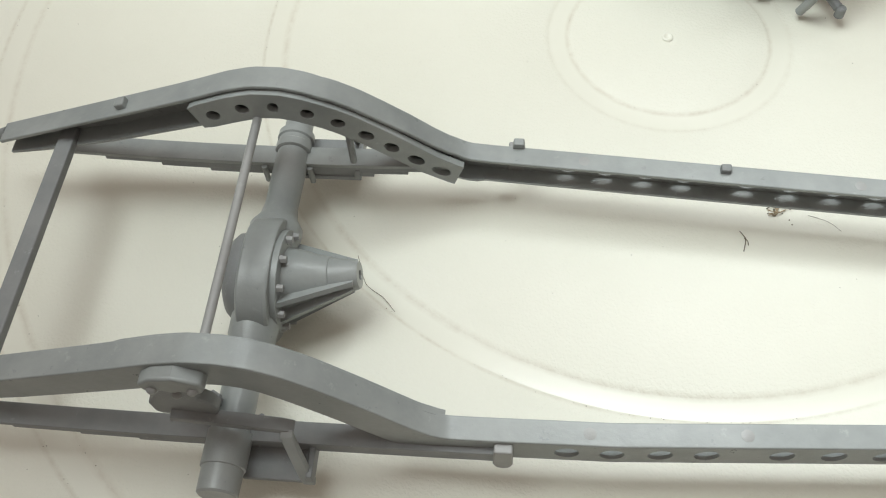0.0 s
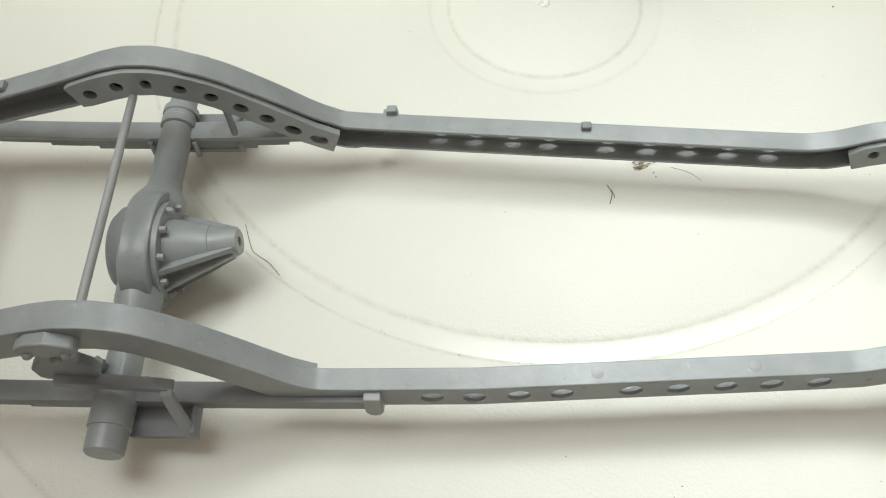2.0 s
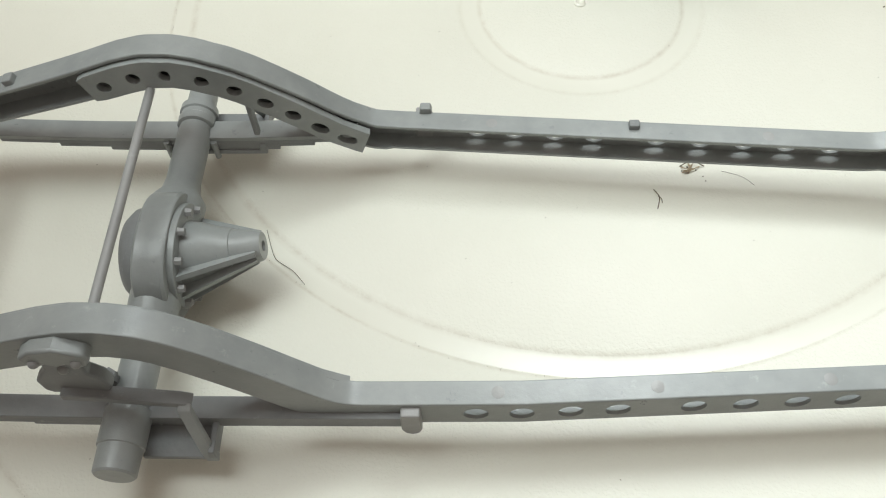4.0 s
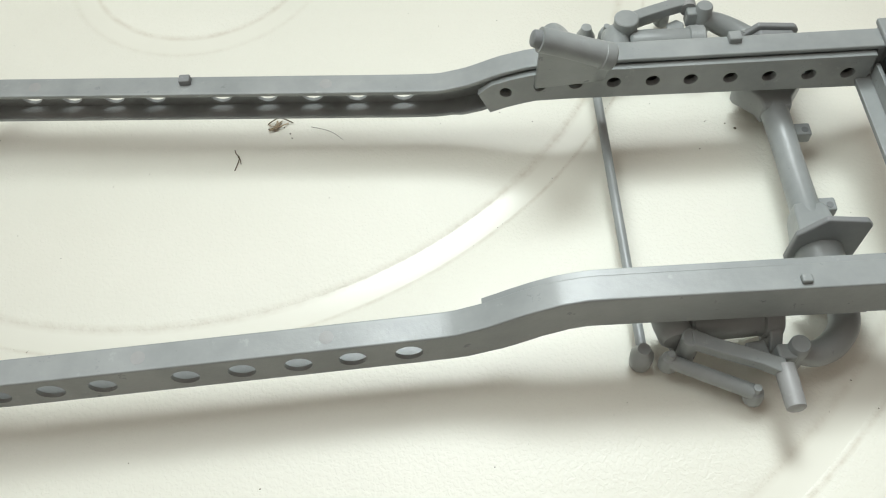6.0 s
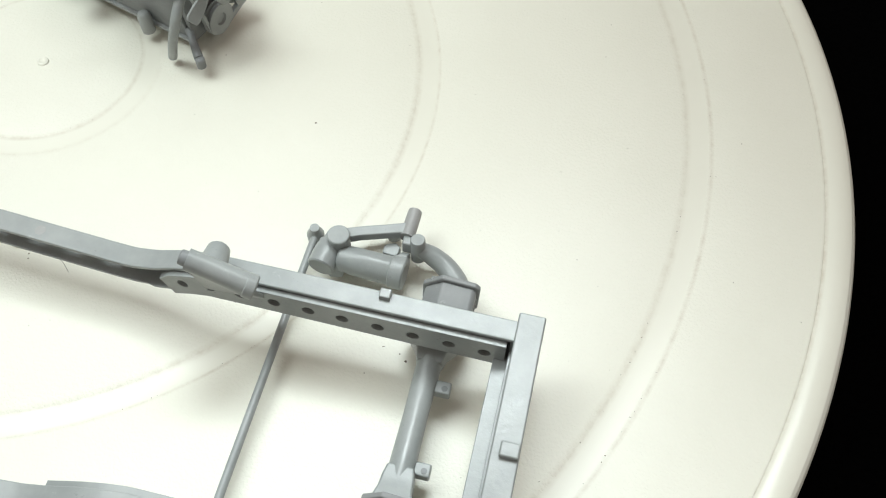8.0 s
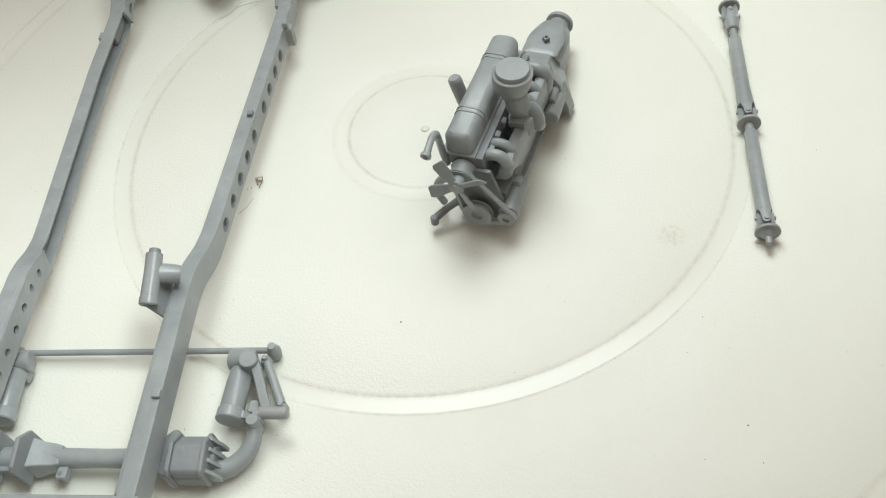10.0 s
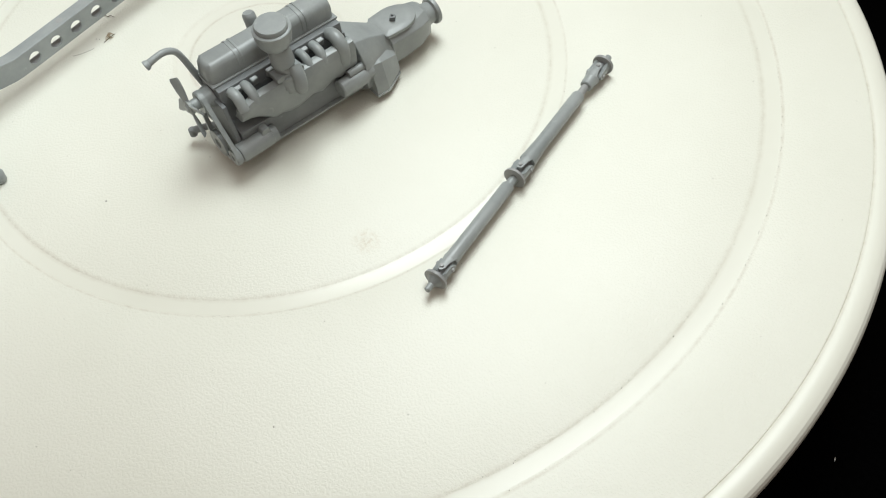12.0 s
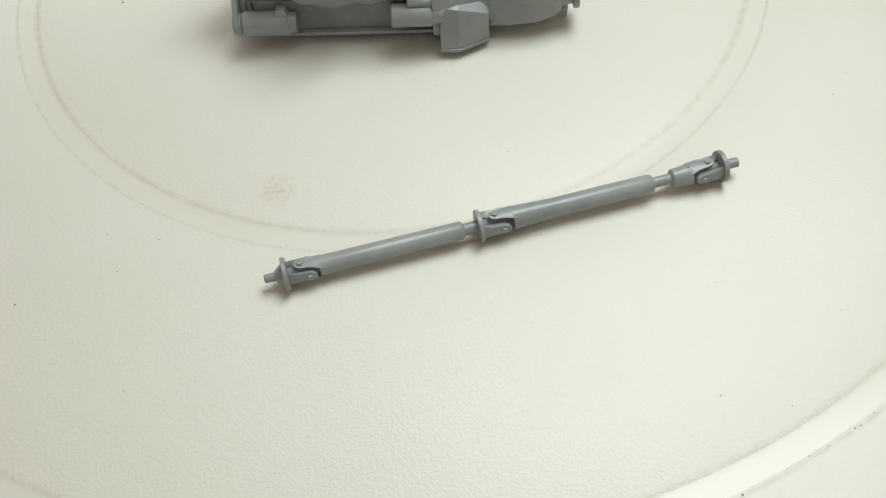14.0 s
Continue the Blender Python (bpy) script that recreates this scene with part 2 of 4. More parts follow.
turntable = empty("turntable", Matrix(), "round white grained plastic turntable with three moulded rings", "turntable")


def ring_surface(bm, prof, n=288):
    rings = [[bm.verts.new((r * math.cos(k * math.tau / n), r * math.sin(k * math.tau / n), z)) for k in range(n)] for r, z in prof]
    for r0, r1 in zip(rings, rings[1:]):
        for k in range(n):
            bm.faces.new((r0[k], r1[k], r1[(k + 1) % n], r0[(k + 1) % n]))
    return rings


def disc_zone(name, prof, mat, parent, label="", closed=False):
    bm = bmesh.new()
    rings = ring_surface(bm, prof)
    if closed:
        bm.faces.new(rings[0])
    ob = part(name, bm, mat, parent, label, sharp=16)
    return ob


DEEP = 0.11
disc_zone("centre_disc", [(0.9, 0.0), (8, 0), (16.05, 0.0), (16.45, -DEEP)], WHITE_GRAIN, turntable, closed=True)
disc_zone("inner_disc", [(19.55, -DEEP), (20.05, 0.0), (30, 0), (45, 0), (63.0, 0.0), (63.6, -DEEP)], WHITE_GRAIN, turntable)
disc_zone("middle_disc", [(66.7, -DEEP), (67.1, 0.0), (80, 0), (95, 0), (107.5, 0.0), (108.2, -DEEP)], WHITE_GRAIN, turntable)
disc_zone("outer_disc", [(111.4, -DEEP), (112.2, 0.0), (120, 0), (129.5, 0.0), (129.65, -0.12)], WHITE_GRAIN, turntable)
for r0, r1 in RINGS:
    disc_zone("moulded_ring", [(r0, -DEEP), (r0 + 0.4, -DEEP - 0.03), ((r0 + r1) / 2, -DEEP - 0.04), (r1 - 0.5, -DEEP - 0.03), (r1 - 0.1, -DEEP)], WHITE_SMOOTH if 60 < r0 < 70 else WHITE_SATIN, turntable, "smooth shallow moulded ring")
rim = [(129.65, -0.12), (129.9, 0.02), (130.4, 0.2), (131.2, 0.36), (132.1, 0.4), (132.9, 0.28), (133.6, -0.02), (134.15, -0.5), (134.55, -1.2), (134.75, -2.1), (134.8, -3.2)]
rim += [(134.6, -7.5), (133.6, -9.2), (131.5, -9.8), (118, -9.8)]
disc_zone("rolled_rim", rim, WHITE_SATIN, turntable, "smooth rounded plastic rim")
bm = bmesh.new()
lathe(bm, (0, 0, 0), (0, 0, 1), [(-0.05, 1.0), (0.2, 0.92), (0.34, 0.65), (0.2, 0.4), (0.12, 0.2)], 16)
part("sprue_mark", bm, WHITE_SMOOTH, turntable, "small raised moulding mark")
bm = bmesh.new()
lathe(bm, (0, 0, -38), (0, 0, 0), [(0, 70), (6, 70), (9, 30), (26, 28), (28.2, 60)], 48)
part("foot", bm, WHITE_SMOOTH, turntable)

# ---- the chassis ----
SLANT = math.degrees(math.atan(0.0222))
CHASSIS = pose(0, -53.6 * MM, 0, 0, 0, SLANT)
chassis = empty("model_chassis", CHASSIS, "grey plastic scale-model truck chassis with drilled ladder rails", "model chassis")

TOP = [(-96, 12.6), (-87.5, 15.5), (-77.5, 18.9), (-68.4, 22.0), (-64.2, 23.5), (-60, 25.1), (-56.5, 26.0), (-52.7, 26.0), (-49.6, 25.25), (-46.3, 23.75), (-43.4, 21.8),
       (-40.4, 19.3), (-37.2, 16.5), (-34, 13.4), (-31.6, 11.4), (-29.4, 10.3), (-26, 10.2), (0, 10.2), (33, 10.2), (36.5, 10.3), (40, 11.2), (43.8, 12.9), (47.3, 13.9), (51, 14.2), (57, 14.2), (89, 14.1)]
FAR_HALF = [(-96, 20.5), (-48, 20.6), (-31, 22.2), (37, 17.6), (50, 17.1), (89, 16.8)]
NEAR_HALF = [(-96, 20.4), (-48, 20.4), (-31, 21.2), (-10, 20.9), (37, 18.3), (50, 17.3), (89, 17.3)]
TOPX, TOPZ = [p[0] for p in TOP], [p[1] for p in TOP]
FINE = np.arange(-96, 89.01, 0.25)
kernel = np.hanning(9) / np.hanning(9).sum()
SMOOTH_Z = np.convolve(np.pad(np.interp(FINE, TOPX, TOPZ), 4, mode="edge"), kernel, "valid")
TALL = [(-96, 2.6), (-90, 3.6), (-80, 4.6), (-60, 5.4), (-30, 5.0), (36, 5.0), (50, 5.3), (89, 5.9)]


def rail_top(x):
    return float(np.interp(x, FINE, SMOOTH_Z))


def rail_half(x, side=1):
    table = FAR_HALF if side > 0 else NEAR_HALF
    return float(np.interp(x, [p[0] for p in table], [p[1] for p in table]))


def rail_tall(x):
    return float(np.interp(x, [p[0] for p in TALL], [p[1] for p in TALL]))


def on_rail(x, u, v, side):
    """A point of a rail: u millimetres in from its outer face, v below its top edge, square to the run of the edge."""
    dz = (rail_top(x + 0.4) - rail_top(x - 0.4)) / 0.8
    q = 1 / math.sqrt(1 + dz * dz)
    return Vector((x + v * dz * q, side * (rail_half(x, side) - u), rail_top(x) - v * q))


def flange_wide(x):
    return float(np.interp(x, [-96, -42, -31, 40, 50], [3.3, 3.5, 3.0, 3.0, 2.9]))


def foot_of(x, v):
    """The place along the top edge from which a point v below it comes to lie at x."""
    q = x
    for _ in range(30):
        dz = (rail_top(q + 0.4) - rail_top(q - 0.4)) / 0.8
        q += 0.5 * (x - v * dz / math.sqrt(1 + dz * dz) - q)
    return q


def strip(bm, xs, side, u0, u1, v0, v1):
    """A bar of the rail between depths u0..u1 and v0..v1 (numbers, or functions of x)."""
    f = lambda g, x: g(x) if callable(g) else g
    loft(bm, [[on_rail(x, f(u0, x), f(v0, x), side), on_rail(x, f(u1, x), f(v0, x), side), on_rail(x, f(u1, x), f(v1, x), side), on_rail(x, f(u0, x), f(v1, x), side)] for x in xs])


def drilled(bm, x0, x1, holes, radius, side, u0, u1, v0, v1, vmid, step=1.0, n=16):
    """A plate along the rail with round holes right through it."""
    f = lambda g, x: g(x) if callable(g) else g
    def put(x, v):
        return (on_rail(x, u0, v, side), on_rail(x, u1, v, side))
    cache = {}
    def vert(x, v):
        key = (round(x, 4), round(v, 4))
        if key not in cache:
            a, b = put(x, v)
            cache[key] = (bm.verts.new(a), bm.verts.new(b))
        return cache[key]
    def quad(ps):
        vs = [vert(*p) for p in ps]
        bm.faces.new([p[0] for p in vs])
        bm.faces.new([p[1] for p in vs][::-1])
    cuts = [x0]
    for h in holes:
        cuts += [h - radius * 1.35, h + radius * 1.35]
    cuts.append(x1)
    edges = []
    for i in range(len(cuts) - 1):
        a, b = cuts[i], cuts[i + 1]
        if b - a < 1e-3:
            continue
        if i % 2 == 0:
            k = max(1, int((b - a) / step))
            xs = [a + (b - a) * j / k for j in range(k + 1)]
            for p, q in zip(xs, xs[1:]):
                quad([(p, f(v0, p)), (q, f(v0, q)), (q, f(v1, q)), (p, f(v1, p))])
                edges.append((p, q))
        else:
            h, m = (a + b) / 2, f(vmid, (a + b) / 2)
            edges.append((a, b))
            circle = [(h + radius * math.cos(k * math.tau / n), m + radius * math.sin(k * math.tau / n)) for k in range(n)]
            corner = [(b, f(v1, b)), (a, f(v1, a)), (a, f(v0, a)), (b, f(v0, b))]
            for c in range(4):
                arc = [circle[(n // 8 + c * n // 4 + k) % n] for k in range(n // 4 + 1)]
                p, q = corner[c], corner[(c + 1) % 4]
                vs = [p] + arc + [q]
                quad(vs)
            ring = [vert(*p) for p in circle]
            for k in range(n):
                r0, r1 = ring[k], ring[(k + 1) % n]
                bm.faces.new((r0[0], r1[0], r1[1], r0[1]))
    for p, q in edges:
        for g in (v0, v1):
            a, b = vert(p, f(g, p)), vert(q, f(g, q))
            bm.faces.new((a[0], b[0], b[1], a[1]))
    for x in (x0, x1):
        a, b = vert(x, f(v0, x)), vert(x, f(v1, x))
        bm.faces.new((a[0], b[0], b[1], a[1]))


WEB_HOLES = (-15.5, -10.3, -4.8, 0.5, 9.0, 14.8, 20.6, 26.2, 32.0)
REAR_HOLES = (-62.0, -57.9, -53.7, -49.6, -45.9, -42.6, -39.5, -36.4, -33.0)
FRONT_HOLES = (43.6, 48.2, 52.8, 57.3, 61.9, 66.4, 71.1, 75.7, 80.4, 85.0)
STATIONS = [float(x) for x in np.arange(-95, 88.6, 1.0)] + [88.6]


def side_rail(side):
    rail = new("side_rail")
    rail.parent = chassis
    rail["label"] = "channel-section rail with a row of lightening holes"
    bm = bmesh.new()
    strip(bm, STATIONS, side, 0.0, flange_wide, 0.0, 0.6)
    part("top_flange", bm, GREY, rail, bevel=0.2)
    bm = bmesh.new()
    for run in ([x for x in STATIONS if x <= 79.0], [x for x in STATIONS if x >= 81.0]):
        strip(bm, run, side, 0.0, lambda x: flange_wide(x) - 0.3 * (-28 < x < 38), lambda x: rail_tall(x) - 0.4, rail_tall)
    part("bottom_flange", bm, GREY, rail, bevel=0.12)
    bm = bmesh.new()
    drilled(bm, -95, 88.6, WEB_HOLES, 1.45, side, -0.012, 0.45, 0.24, lambda x: rail_tall(x) - 0.2, lambda x: 2.75 if side > 0 else 2.5)
    part("web", bm, GREY, rail, sharp=30)
    lip = 0.75 if side > 0 else 0.04
    bm = bmesh.new()
    drilled(bm, foot_of(-64.4, 3.4), foot_of(-30.8, 3.4), [foot_of(x, 3.2) for x in REAR_HOLES], 0.88, side, 3.1 if side > 0 else 2.6, 4.1 if side > 0 else 3.55, lambda x: lip + (0.5 * max(0, -65.0 - x)), lambda x: rail_tall(x) - 0.6 * max(0, -65.2 - x), lambda x: 3.2)
    part("boxing_plate", bm, GREY, rail, "riveted boxing plate with small holes", bevel=0.08, sharp=30)
    bm = bmesh.new()
    drilled(bm, 40.6 if side > 0 else 39.7, 87.6, FRONT_HOLES, 0.82, side, 2.7, 3.6, lambda x: lip + 0.05 + 0.7 * max(0, 41.6 - x) * (side > 0), lambda x: rail_tall(x) + 0.1, lambda x: 2.85 + 0.02 * (x - 50))
    part("boxing_plate", bm, GREY, rail, "riveted boxing plate with small holes", bevel=0.08, sharp=30)
    # spring shackle hanger outside the rail
    bm = bmesh.new()
    w = rail_half(-22.8, side)
    prism(bm, [(-23.9, 9.6), (-21.7, 9.6), (-21.6, 5.6), (-22.0, 4.6), (-22.8, 4.2), (-23.6, 4.6), (-24.0, 5.6)], 1, side * (w - 0.6), side * (w + (1.4 if side > 0 else 1.15)))
    part("shackle", bm, GREY_PALE, rail, bevel=0.25)
    bm = bmesh.new()
    w = rail_half(71.4, side)
    if side > 0:
        box(bm, (70.7, w - 1.3, 13.9), (72.2, w + 0.1, 14.9))
    else:
        box(bm, (70.9, -w + 0.5, 13.9), (72.0, -w + 1.5, 14.65))
    part("locating_nub", bm, GREY, rail, bevel=0.2)
    return rail


far_rail, near_rail = side_rail(1), side_rail(-1)
bm = bmesh.new()
box(bm, (4.7, 18.2, 10.0), (6.1, 19.4, 11.0))
part("locating_nub", bm, GREY_DARKENED, far_rail, bevel=0.2)
bm = bmesh.new()
prism(bm, [(-23.4, 10.1), (-21.6, 10.1), (-21.8, 11.2), (-23.2, 11.2)], 1, 21.2, 22.4)
part("locating_nub", bm, GREY, far_rail, bevel=0.2)

bm = bmesh.new()
box(bm, (-75.9, 18.0, 18.9), (-74.4, 19.6, 20.6), (0, -18, 0))
part("locating_nub", bm, GREY, far_rail, bevel=0.25)
# round ejector marks left by the mould on the rails' top flanges
for rail, side, x in ((near_rail, -1, -13.0), (near_rail, -1, 4.7), (near_rail, -1, 23.8), (far_rail, 1, -13.5), (far_rail, 1, 22.8)):
    bm = bmesh.new()
    w = side * (rail_half(x, side) - 1.5)
    lathe(bm, (x, w, 10.1), (x, w, 11), [(0, 0.75), (0.115, 0.75), (0.125, 0.7)], 20)
    part("mould_mark", bm, GREY_PALE, rail)

# front crossmember: a channel open to the rear, with a lower lip
xmember = new("front_crossmember")
xmember.parent = chassis
bm = bmesh.new()
box(bm, (88.3, -18.2, 13.95), (91.7, 17.8, 14.75))
part("top_plate", bm, GREY, xmember, bevel=0.25)
bm = bmesh.new()
box(bm, (90.9, -18.1, 7.2), (91.68, 17.7, 13.95))
part("front_plate", bm, GREY, xmember, bevel=0.12)
bm = bmesh.new()
box(bm, (86.2, -13.9, 8.9), (90.85, 13.6, 9.6))
part("lower_lip", bm, GREY, xmember, bevel=0.12)
bm = bmesh.new()
box(bm, (88.0, -13.8, 9.6), (88.5, 13.5, 11.7))
part("inner_rib", bm, GREY, xmember, bevel=0.08)
for s in (1, -1):
    bm = bmesh.new()
    prism(bm, [(86.9, 7.2), (88.3, 6.6), (90.88, 6.6), (90.88, 7.5), (88.8, 7.7), (88.8, 13.93), (87.9, 13.93), (87.9, 8.5)], 1, s * 14.2, s * 16.6)
    part("end_gusset", bm, GREY, xmember, bevel=0.15)
for y in (-17.3, 16.5):
    bm = bmesh.new()
    box(bm, (88.4, y, 7.2), (90.88, y + 0.62, 13.93))
    part("end_plate", bm, GREY, xmember, bevel=0.1)
bm = bmesh.new()
box(bm, (89.3, -1.1, 14.6), (91.6, 0.8, 15.5))
part("locating_nub", bm, GREY, xmember, bevel=0.25)

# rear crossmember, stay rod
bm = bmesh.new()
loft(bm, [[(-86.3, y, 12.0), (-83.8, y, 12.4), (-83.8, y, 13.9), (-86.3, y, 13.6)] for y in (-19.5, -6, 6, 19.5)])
part("rear_crossmember", bm, GREY_DARKENED, chassis, bevel=0.25)
bm = bmesh.new()
rod(bm, (-56.4, -17.0, 20.4), (-56.3, 16.6, 20.4), 0.58, n=14)
part("stay_rod", bm, GREY_PALE, chassis, "slim pale plastic cross rod")
for s in (1, -1):
    bm = bmesh.new()
    hose(bm, [(-94.5, s * 19.2, 12.6), (-96.5, s * 19.2, 11.6), (-97.8, s * 19.2, 10.4), (-98.6, s * 19.2, 10.2)], 0.8, 10)
    part("rail_hook", bm, GREY_DARKENED, chassis)

# leaf springs
for s in (1, -1):
    spring = new("leaf_spring")
    spring.parent = chassis
    spring["label"] = "stacked leaf spring slung under the rail"
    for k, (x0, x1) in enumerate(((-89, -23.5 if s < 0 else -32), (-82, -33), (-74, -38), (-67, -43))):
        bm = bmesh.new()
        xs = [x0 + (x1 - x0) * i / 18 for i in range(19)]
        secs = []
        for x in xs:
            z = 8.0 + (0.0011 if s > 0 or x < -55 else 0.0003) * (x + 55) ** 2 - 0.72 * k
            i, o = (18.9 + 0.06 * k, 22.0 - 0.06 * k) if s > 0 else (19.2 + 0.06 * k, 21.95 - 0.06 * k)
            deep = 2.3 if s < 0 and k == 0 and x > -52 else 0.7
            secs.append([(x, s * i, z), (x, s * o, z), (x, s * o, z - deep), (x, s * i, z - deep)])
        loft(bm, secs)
        # near spring and lower leaves get the rail's shade as darker colour
        part("leaf", bm, GREY if k == 0 and s > 0 else GREY_DARKENED, spring, bevel=0.1)

# rear axle
AX, AZ = -55.3, 7.7
axle = new("rear_axle")
axle.parent = chassis
axle["label"] = "banjo rear axle with finned pinion nose"
bm = bmesh.new()
lathe(bm, (AX, -28.7, AZ), (AX + 0.7, 27.8, AZ), [(0, 2.2), (0.25, 2.45), (3.2, 2.5), (3.3, 2.7), (7.6, 2.7), (7.75, 2.4), (10.2, 2.35), (16.7, 2.3), (18.7, 2.4), (20.3, 3.1), (36.7, 3.6), (38.3, 2.6), (40.3, 2.3), (46.8, 2.35), (52.3, 2.05), (56.05, 2.0), (56.3, 1.7)], 28)
part("axle_tube", bm, GREY, axle)
bm = bmesh.new()
loft(bm, [[(AX + x, 8.3 * k * math.copysign(abs(math.cos(a)) ** 0.8, math.cos(a)), AZ + 6.7 * k * math.copysign(abs(math.sin(a)) ** 0.9, math.sin(a))) for a in [(i + 0.5) * math.tau / 40 for i in range(40)]] for x, k in ((-1.5, 0.95), (-1.2, 0.99), (2.2, 1.0), (2.6, 0.97))])
part("differential", bm, GREY, axle, "squared drum housing", bevel=0.15, sharp=30)
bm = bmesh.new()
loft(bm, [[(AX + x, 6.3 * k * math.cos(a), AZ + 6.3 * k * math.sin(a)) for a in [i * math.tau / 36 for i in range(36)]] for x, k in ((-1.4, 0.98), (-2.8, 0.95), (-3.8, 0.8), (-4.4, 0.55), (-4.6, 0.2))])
part("rear_cover", bm, GREY_DARKENED, axle)
bm = bmesh.new()
loft(bm, [[(AX + x, 6.9 * k * math.cos(a), AZ + 6.2 * k * math.sin(a)) for a in [i * math.tau / 36 for i in range(36)]] for x, k in ((2.5, 1.0), (3.4, 1.0), (3.5, 0.93))])
part("bolt_flange", bm, GREY, axle, bevel=0.1)
for k in range(10):
    a = (k + 0.5) * math.tau / 10
    bm = bmesh.new()
    y, z = 6.1 * math.cos(a), AZ + 5.5 * math.sin(a)
    rod(bm, (AX + 3.3, y, z), (AX + 4.3, y, z), 0.58, 0.5, 6)
    part("bolt", bm, GREY_PALE, axle)
NT = (-42.2, 0.55, 9.2)
bm = bmesh.new()
lathe(bm, (AX + 3.2, 0, AZ + 0.3), NT, [(0, 4.6), (0.8, 4.3), (3.4, 3.5), (4.2, 3.15), (6.2, 2.65), (6.3, 2.5), (9.6, 1.95), (9.95, 1.75), (9.97, 0.7), (9.2, 0.6)], 22)
part("pinion_nose", bm, GREY, axle)
for degrees in (152, 186, 214, 250, 310, 350):
    a = radians(degrees)
    bm = bmesh.new()
    c, q = math.cos(a), math.sin(a)
    base = Vector((AX + 3.4, 0, AZ + 0.3))
    tip = Vector(NT) - Vector((0.6, 0, 0))
    out = Vector((0, c, q))
    w = Vector((0, -q, c)) * 0.35
    pts = [base + out * 3.4, base + out * 6.2, tip + out * 2.3, tip + out * 1.0]
    loft(bm, [[p + w for p in pts], [p - w for p in pts]])
    part("rib", bm, GREY, axle)
for s in (1, -1):
    bm = bmesh.new()
    if s > 0:
        lathe(bm, (AX + 0.62, 20.8, AZ), (AX + 0.62, 24.8, AZ), [(0, 2.3), (0.2, 2.6), (1.3, 2.62), (1.5, 2.4), (2.2, 2.4), (2.4, 2.65), (3.4, 2.6), (3.6, 2.1)], 24)
        part("collar", bm, GREY, axle)
    else:
        lathe(bm, (AX - 1.6, -18.0, AZ + 1.4), (AX - 2.0, -18.2, AZ + 3.4), [(0, 0.8), (1.3, 0.8), (1.4, 1.1), (2.0, 1.1), (2.1, 0.8)], 6)
        part("breather_bolt", bm, GREY_DARKENED, axle)
    clamp = new("spring_clamp")
    clamp.parent = chassis
    if s < 0:
        bm = bmesh.new()
        prism(bm, [(-60.6, 13.3), (-54.0, 12.3), (-47.2, 11.2), (-46.6, 11.9), (-48.0, 12.5), (-60.4, 14.6)], 1, s * 20.5, s * 22.1)
        part("top_plate", bm, GREY_DARKENED, clamp, bevel=0.15)
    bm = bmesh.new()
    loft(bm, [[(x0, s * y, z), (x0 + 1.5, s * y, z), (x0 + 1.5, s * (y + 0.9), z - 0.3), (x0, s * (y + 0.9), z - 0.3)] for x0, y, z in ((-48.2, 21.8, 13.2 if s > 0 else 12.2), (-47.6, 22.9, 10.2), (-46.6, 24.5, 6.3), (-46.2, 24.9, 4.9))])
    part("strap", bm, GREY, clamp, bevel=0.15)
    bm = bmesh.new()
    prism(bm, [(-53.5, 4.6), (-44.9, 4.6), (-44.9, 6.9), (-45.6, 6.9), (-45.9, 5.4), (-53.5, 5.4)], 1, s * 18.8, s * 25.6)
    part("lower_plate", bm, GREY_DARKENED, clamp, bevel=0.15)
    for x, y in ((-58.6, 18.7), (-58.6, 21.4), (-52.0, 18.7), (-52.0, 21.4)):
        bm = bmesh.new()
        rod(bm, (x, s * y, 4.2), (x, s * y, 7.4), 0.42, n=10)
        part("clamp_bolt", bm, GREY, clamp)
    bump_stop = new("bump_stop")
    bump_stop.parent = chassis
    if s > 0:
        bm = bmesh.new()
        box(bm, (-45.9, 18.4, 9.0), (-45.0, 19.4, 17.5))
        part("buffer", bm, GREY_DARKENED, bump_stop, bevel=0.3)
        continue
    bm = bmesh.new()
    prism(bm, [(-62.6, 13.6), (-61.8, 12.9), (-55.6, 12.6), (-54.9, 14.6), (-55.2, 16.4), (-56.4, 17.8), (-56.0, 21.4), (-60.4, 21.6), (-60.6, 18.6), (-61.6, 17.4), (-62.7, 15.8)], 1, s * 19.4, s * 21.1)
    part("buffer", bm, GREY_DARKENED, bump_stop, bevel=0.35)
    bm = bmesh.new()
    prism(bm, [(-60.9, 21.9), (-59.9, 21.4), (-58.9, 22.1), (-57.8, 21.5), (-56.7, 22.1), (-55.5, 21.4), (-54.5, 22.0), (-53.9, 23.1), (-54.2, 24.2), (-57.0, 25.5), (-59.7, 24.8), (-61.3, 23.4)], 1, s * 20.2, s * 22.1)
    part("bracket", bm, GREY, bump_stop, bevel=0.4)
    for x, z in ((-59.8, 22.6), (-55.4, 22.7), (-58.3, 19.2)):
        bm = bmesh.new()
        ball(bm, (x, s * (22.05 if z > 20 else 21.1), z), 0.6)
        part("rivet", bm, GREY_PALE, bump_stop)

